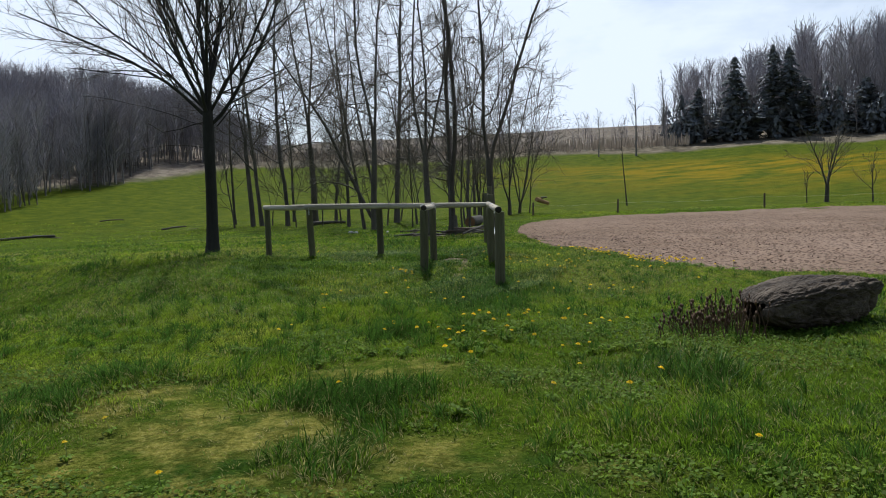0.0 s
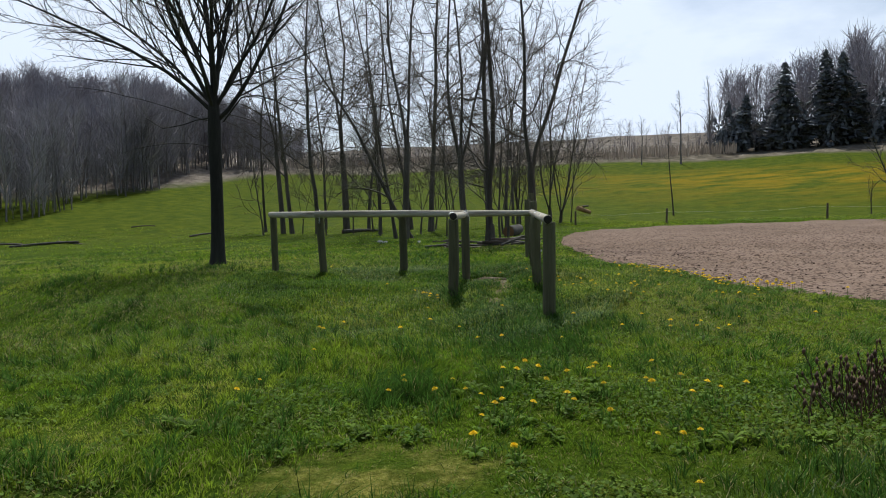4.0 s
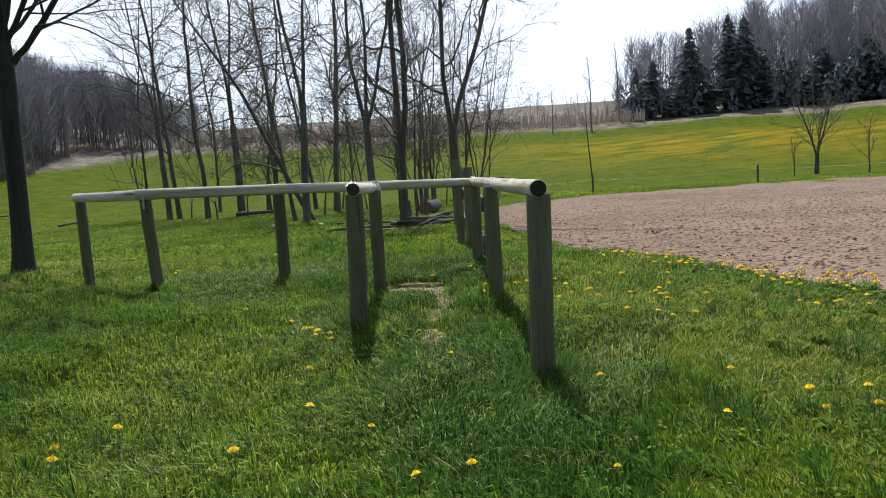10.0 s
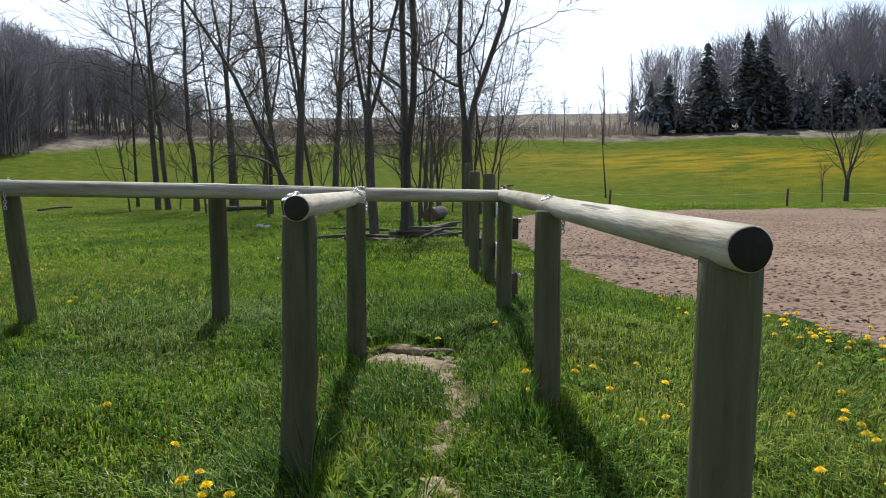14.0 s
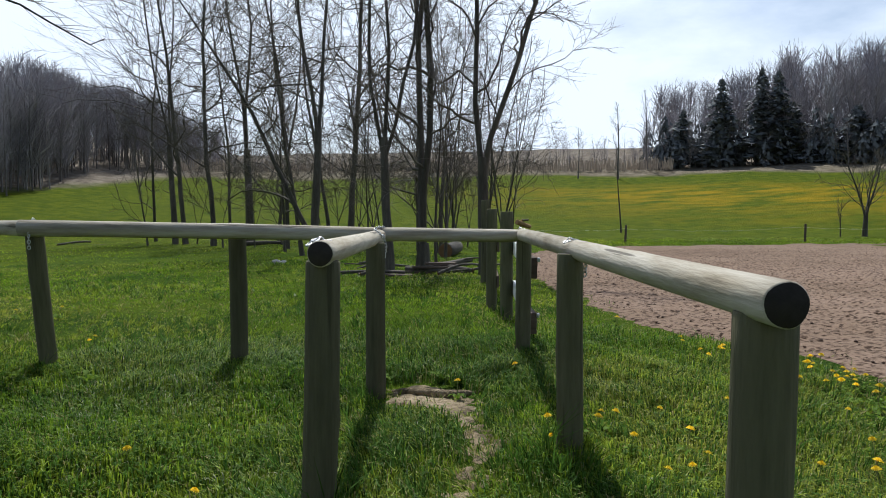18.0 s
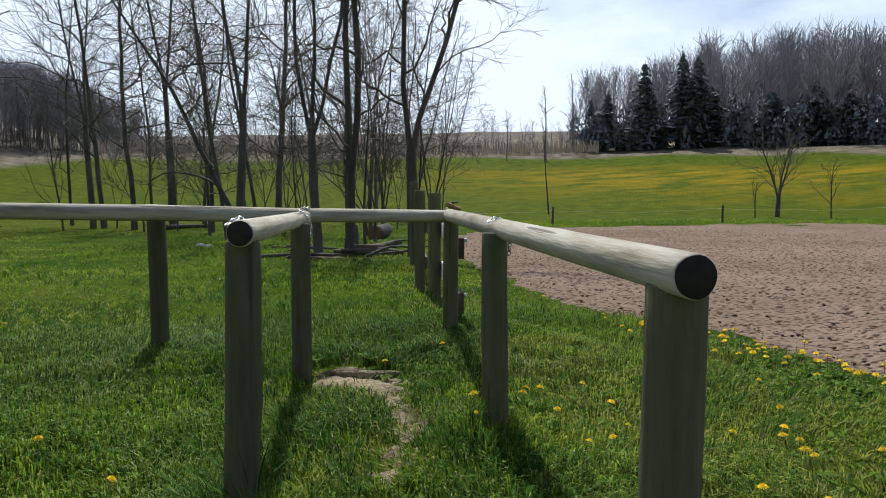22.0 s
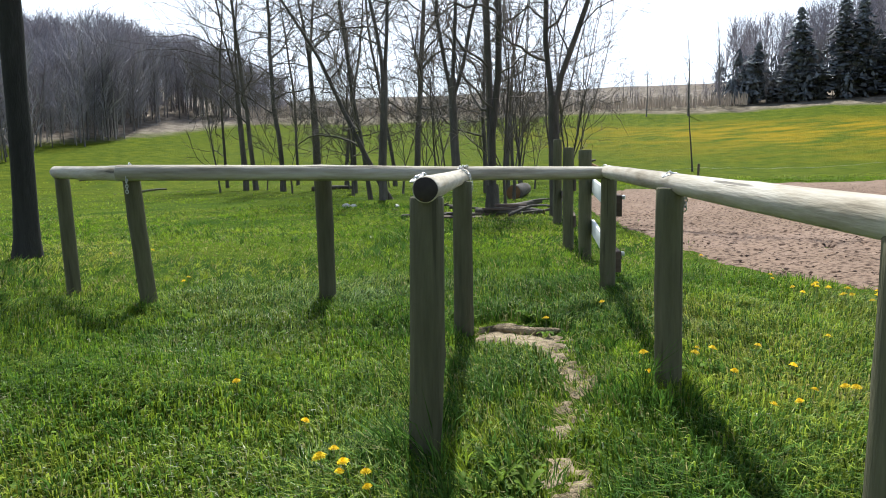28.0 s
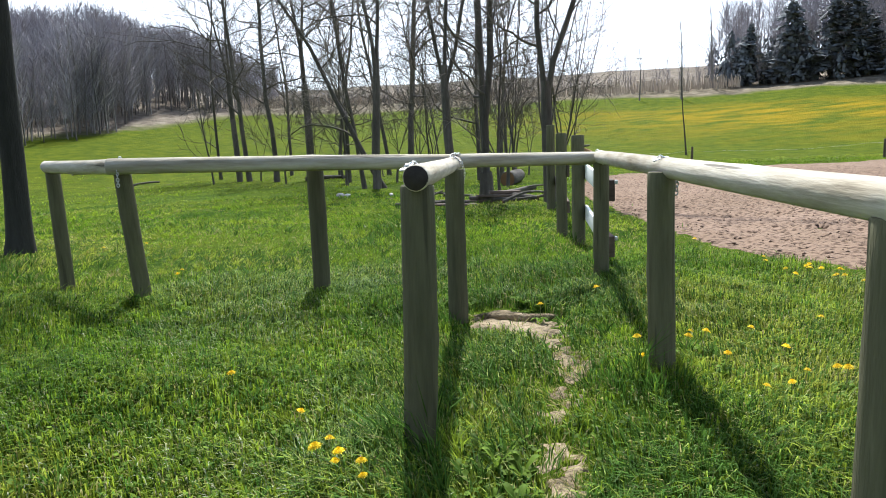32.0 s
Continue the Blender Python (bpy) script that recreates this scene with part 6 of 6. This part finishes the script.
def arching(name, label, count, seed, mat, tall, left=0.0, spur=1.0):
    """Long thin blades that rise and bow over, round the fence and the place where the walk ends."""
    r2 = np.random.default_rng(seed)
    x, y = r2.uniform(-4.6, 2.2, count * 4), r2.uniform(-5.6, 1.4, count * 4)
    ok = (arena_dist(x, y) < -0.15) & (patch_dist(x, y) > np.where(y < -1.3, 0.01, 0.08)) & (np.abs(x + 1.65) < 0.62 * (y + 6.6)) & (r2.uniform(0, 1, len(x)) < (0.25 + 0.75 * smooth(0.25, 0.75, sample(LUSH, x, y))) * smooth(-5.6, -3.4, y + 0.5 * sample(THIN, x, y)) * (1 - smooth(-0.4, 1.4, y)) * (1 - smooth(0.9, 2.2, x)))
    west = 1 - smooth(-2.2, -1.5, x)
    inner = smooth(-1.8, -1.4, x) * (1 - smooth(-0.05, 0.28, x - 0.17 * y - 0.10))
    ok &= r2.uniform(0, 1, len(x)) < (1 - left + left * west * smooth(0.35, 0.75, sample(THIN, x, y))) * (1 - (1 - spur) * inner)
    x, y = x[ok][:count], y[ok][:count]
    n = len(x)
    h = tall * r2.uniform(0.45, 1.25, n) * (0.55 + 0.7 * sample(LUSH, x, y))
    a = sample(COMB, x, y) * 6.28 + r2.normal(0, 0.9, n)
    u = np.stack([np.cos(a), np.sin(a)], -1)
    w = np.stack([-u[:, 1], u[:, 0]], -1) * (r2.uniform(0.0016, 0.0030, n))[:, None]
    z = ground_z(x, y) - 0.01
    p = np.stack([x, y], -1)
    reach = h * r2.uniform(0.25, 1.0, n)
    V = np.empty((n, 5, 3), np.float32)
    for k, (f, up, side) in enumerate(((0, 0, 1), (0, 0, -1), (0.30, 0.72, 1), (0.30, 0.72, -1), (1, 0.86, 0))):
        V[:, k, :2] = p + u * (reach * f)[:, None] + w * side
        V[:, k, 2] = z + h * up * (1 if k < 4 else r2.uniform(0.7, 1.1, n))
    i = np.arange(n)[:, None] * 5
    F = np.concatenate([i + np.array([[0, 1, 3]]), i + np.array([[0, 3, 2]]), i + np.array([[2, 3, 4]])])
    tagged(new(name, raw_mesh(name, V.reshape(-1, 3), F, mat, False)), label, "grass", kind="stuff")


arching("long_grass", "long arching green grass round the fence", 105000, 81, M_BLADE, 0.115, spur=0.35)
arching("long_lush_grass", "long deep green grass round the fence", 80000, 82, M_LUSH, 0.12)
# The next two sets of pale blades are added as streaks of reflected light.
arching("bleached_grass", "whitish bent blades painted as glints through the pasture", 34000, 84, M_PALE, 0.085, left=0.92, spur=0.5)
arching("long_dry_grass", "pale bent blades painted as glints among the long grass", 20000, 83, M_STRAW, 0.09)


def weed_leaves(x, y, size, r2):
    """A low rosette of broad soft leaves round a place: verts and quads."""
    V, F = [], []
    z0 = gz(x, y)
    for k in range(16):
        a, ln, up = k * 2.4 + r2.normal(0, 0.2), size * r2.uniform(0.05, 0.11), r2.uniform(0.25, 1.0)
        u, s = np.array([math.cos(a), math.sin(a), 0]), np.array([-math.sin(a), math.cos(a), 0])
        i = len(V)
        for t, w, z in ((0.0, 0.003, 0.0), (0.3, 0.011, 0.55), (0.6, 0.018, 0.85), (0.85, 0.012, 0.9), (1.0, 0.001, 0.78)):
            c = np.array([x, y, z0]) + u * ln * t + np.array([0, 0, 0.01 + up * ln * z])
            V += [c + s * w * size, c - np.array([0, 0, 0.004]), c - s * w * size]
        for j in range(4):
            F += [(i + 3 * j, i + 3 * j + 1, i + 3 * j + 4, i + 3 * j + 3), (i + 3 * j + 1, i + 3 * j + 2, i + 3 * j + 5, i + 3 * j + 4)]
    return np.array(V), np.array(F)


WEEDS = [(-3.4, -0.16), (-3.05, -0.2), (-3.2, 0.03), (-2.23, 0.27), (-1.89, 0.12), (-2.52, 0.58), (-1.69, 0.16), (-1.01, -0.28), (-0.63, -0.5), (-0.5, -0.66), (-1.57, -0.03), (-4.01, 0.31), (-4.6, 1.02),
         (0.95, -3.89), (-0.5, -1.2), (-1.32, -2.96), (-1.4, -2.81), (-1.2, -3.12), (-0.73, -3.6), (-1.46, -3.12), (-1.22, -3.4), (0.18, -5.59), (-2.07, -5.63), (-2.25, -6.35), (-1.6, -6.34),
         (-1.61, -5.78), (-2.08, -6.63), (-1.03, -4.2), (-2.59, -7.58), (-1.85, -6.69), (-0.91, -6.89), (-3.07, -7.58), (-3.7, -7.17), (-1.59, -7.58), (-0.3, -8.1), (-2.63, -7.32), (-0.58, -7.82), (-2.03, -9.15)]
wr, weed_v, weed_f, weed_n = np.random.default_rng(45), [], [], 0
for x, y in WEEDS:
    for _ in range(4):
        px, py = x + wr.normal(0, 0.13), y + wr.normal(0, 0.09)
        if patch_dist(np.array([px]), np.array([py]))[0] < 0.06:
            continue
        v, f = weed_leaves(px, py, wr.uniform(0.45, 0.85), wr)
        weed_v.append(v)
        weed_f.append(f + weed_n)
        weed_n += len(v)
tagged(new("broad_weeds", raw_mesh("broad_weeds", np.concatenate(weed_v), np.concatenate(weed_f), M_LEAF)), "low broad-leaved weeds scattered through the grass", "weeds", kind="stuff")


def clover(count, seed):
    """Low round-leaved weeds in the yard."""
    r2 = np.random.default_rng(seed)
    x, y = r2.uniform(-6, 3, count * 4), r2.uniform(-11.5, 0.5, count * 4)
    k = (sample(THIN, x, y) > 0.40) & (sample(LUSH, x, y) < 0.75) & (sample(WORN, x, y) < 0.30 + 0.3 * r2.uniform(0, 1, len(x))) & (arena_dist(x, y) < -0.1) & (patch_dist(x, y) > 0.02)
    k &= (x > -2.2 - 0.72 * (y + 15)) & (x < -2.2 + 0.95 * (y + 15)) & ((y < -6) | (r2.uniform(0, 1, len(y)) < 0.35))
    x, y = x[k][:count], y[k][:count]
    n = len(x)
    z = ground_z(x, y) + r2.uniform(0.012, 0.05, n)
    s, a = r2.uniform(0.006, 0.012, n), r2.uniform(0, 6.28, n)
    tl = r2.normal(0, 0.4, (n, 2))
    V = np.empty((n, 6, 3), np.float32)
    for k6 in range(6):
        t = a + k6 * np.pi / 3
        V[:, k6, 0], V[:, k6, 1] = x + s * np.cos(t), y + s * np.sin(t)
        V[:, k6, 2] = z + s * (np.cos(t) * tl[:, 0] + np.sin(t) * tl[:, 1])
    F = np.arange(n * 6).reshape(n, 6)
    tagged(new("clover", raw_mesh("clover", V.reshape(-1, 3), F, M_LEAF, False)), "low round-leaved clover and weeds in the turf", "weeds", kind="stuff")


clover(60000, 71)


# coarse tufts farther out, where single blades are no longer told apart
fr = np.random.default_rng(91)
fx, fy = fr.uniform(-30, 14, 130000), fr.uniform(3, 48, 130000)
fd = path_dist(fx, fy)
fk = (fr.uniform(0, 1, len(fx)) < np.minimum(1, (14 / fd) ** 1.2)) & (fd > 9) & (arena_dist(fx, fy) < 0.0) & (fx > -2.2 - 0.66 * (fy + 15)) & (fx < -2.2 + 0.9 * (fy + 15))
fx, fy = fx[fk], fy[fk]
fs = 0.5 + smooth(0.3, 0.9, sample(LUSH, fx, np.clip(fy, -14, 25)))
blades("far_grass", "rough pasture grass farther out", fx, fy, np.zeros((len(fx), 2)), 0.06 * fs * fr.uniform(0.5, 1.5, len(fx)), 0.016 * fr.uniform(0.6, 1.6, len(fx)) * (1 + path_dist(fx, fy) / 30), fr, M_BLADE, 0.9)

# weedy pale strip along the tape fence beyond the sand
wx, wy = fr.uniform(8, 40, 60000), fr.uniform(10, 42, 60000)
wd = arena_dist(wx, wy)
wk = (wd < -0.2) & (wd > -9) & (wx + wy > 34)
wx, wy = wx[wk][:16000], wy[wk][:16000]
blades("weed_strip", "pale rough weeds along the far fence", wx, wy, np.zeros((len(wx), 2)), 0.075 * fr.uniform(0.4, 1.5, len(wx)), 0.035 * fr.uniform(0.5, 1.5, len(wx)), fr, M_BLADE, 0.9)
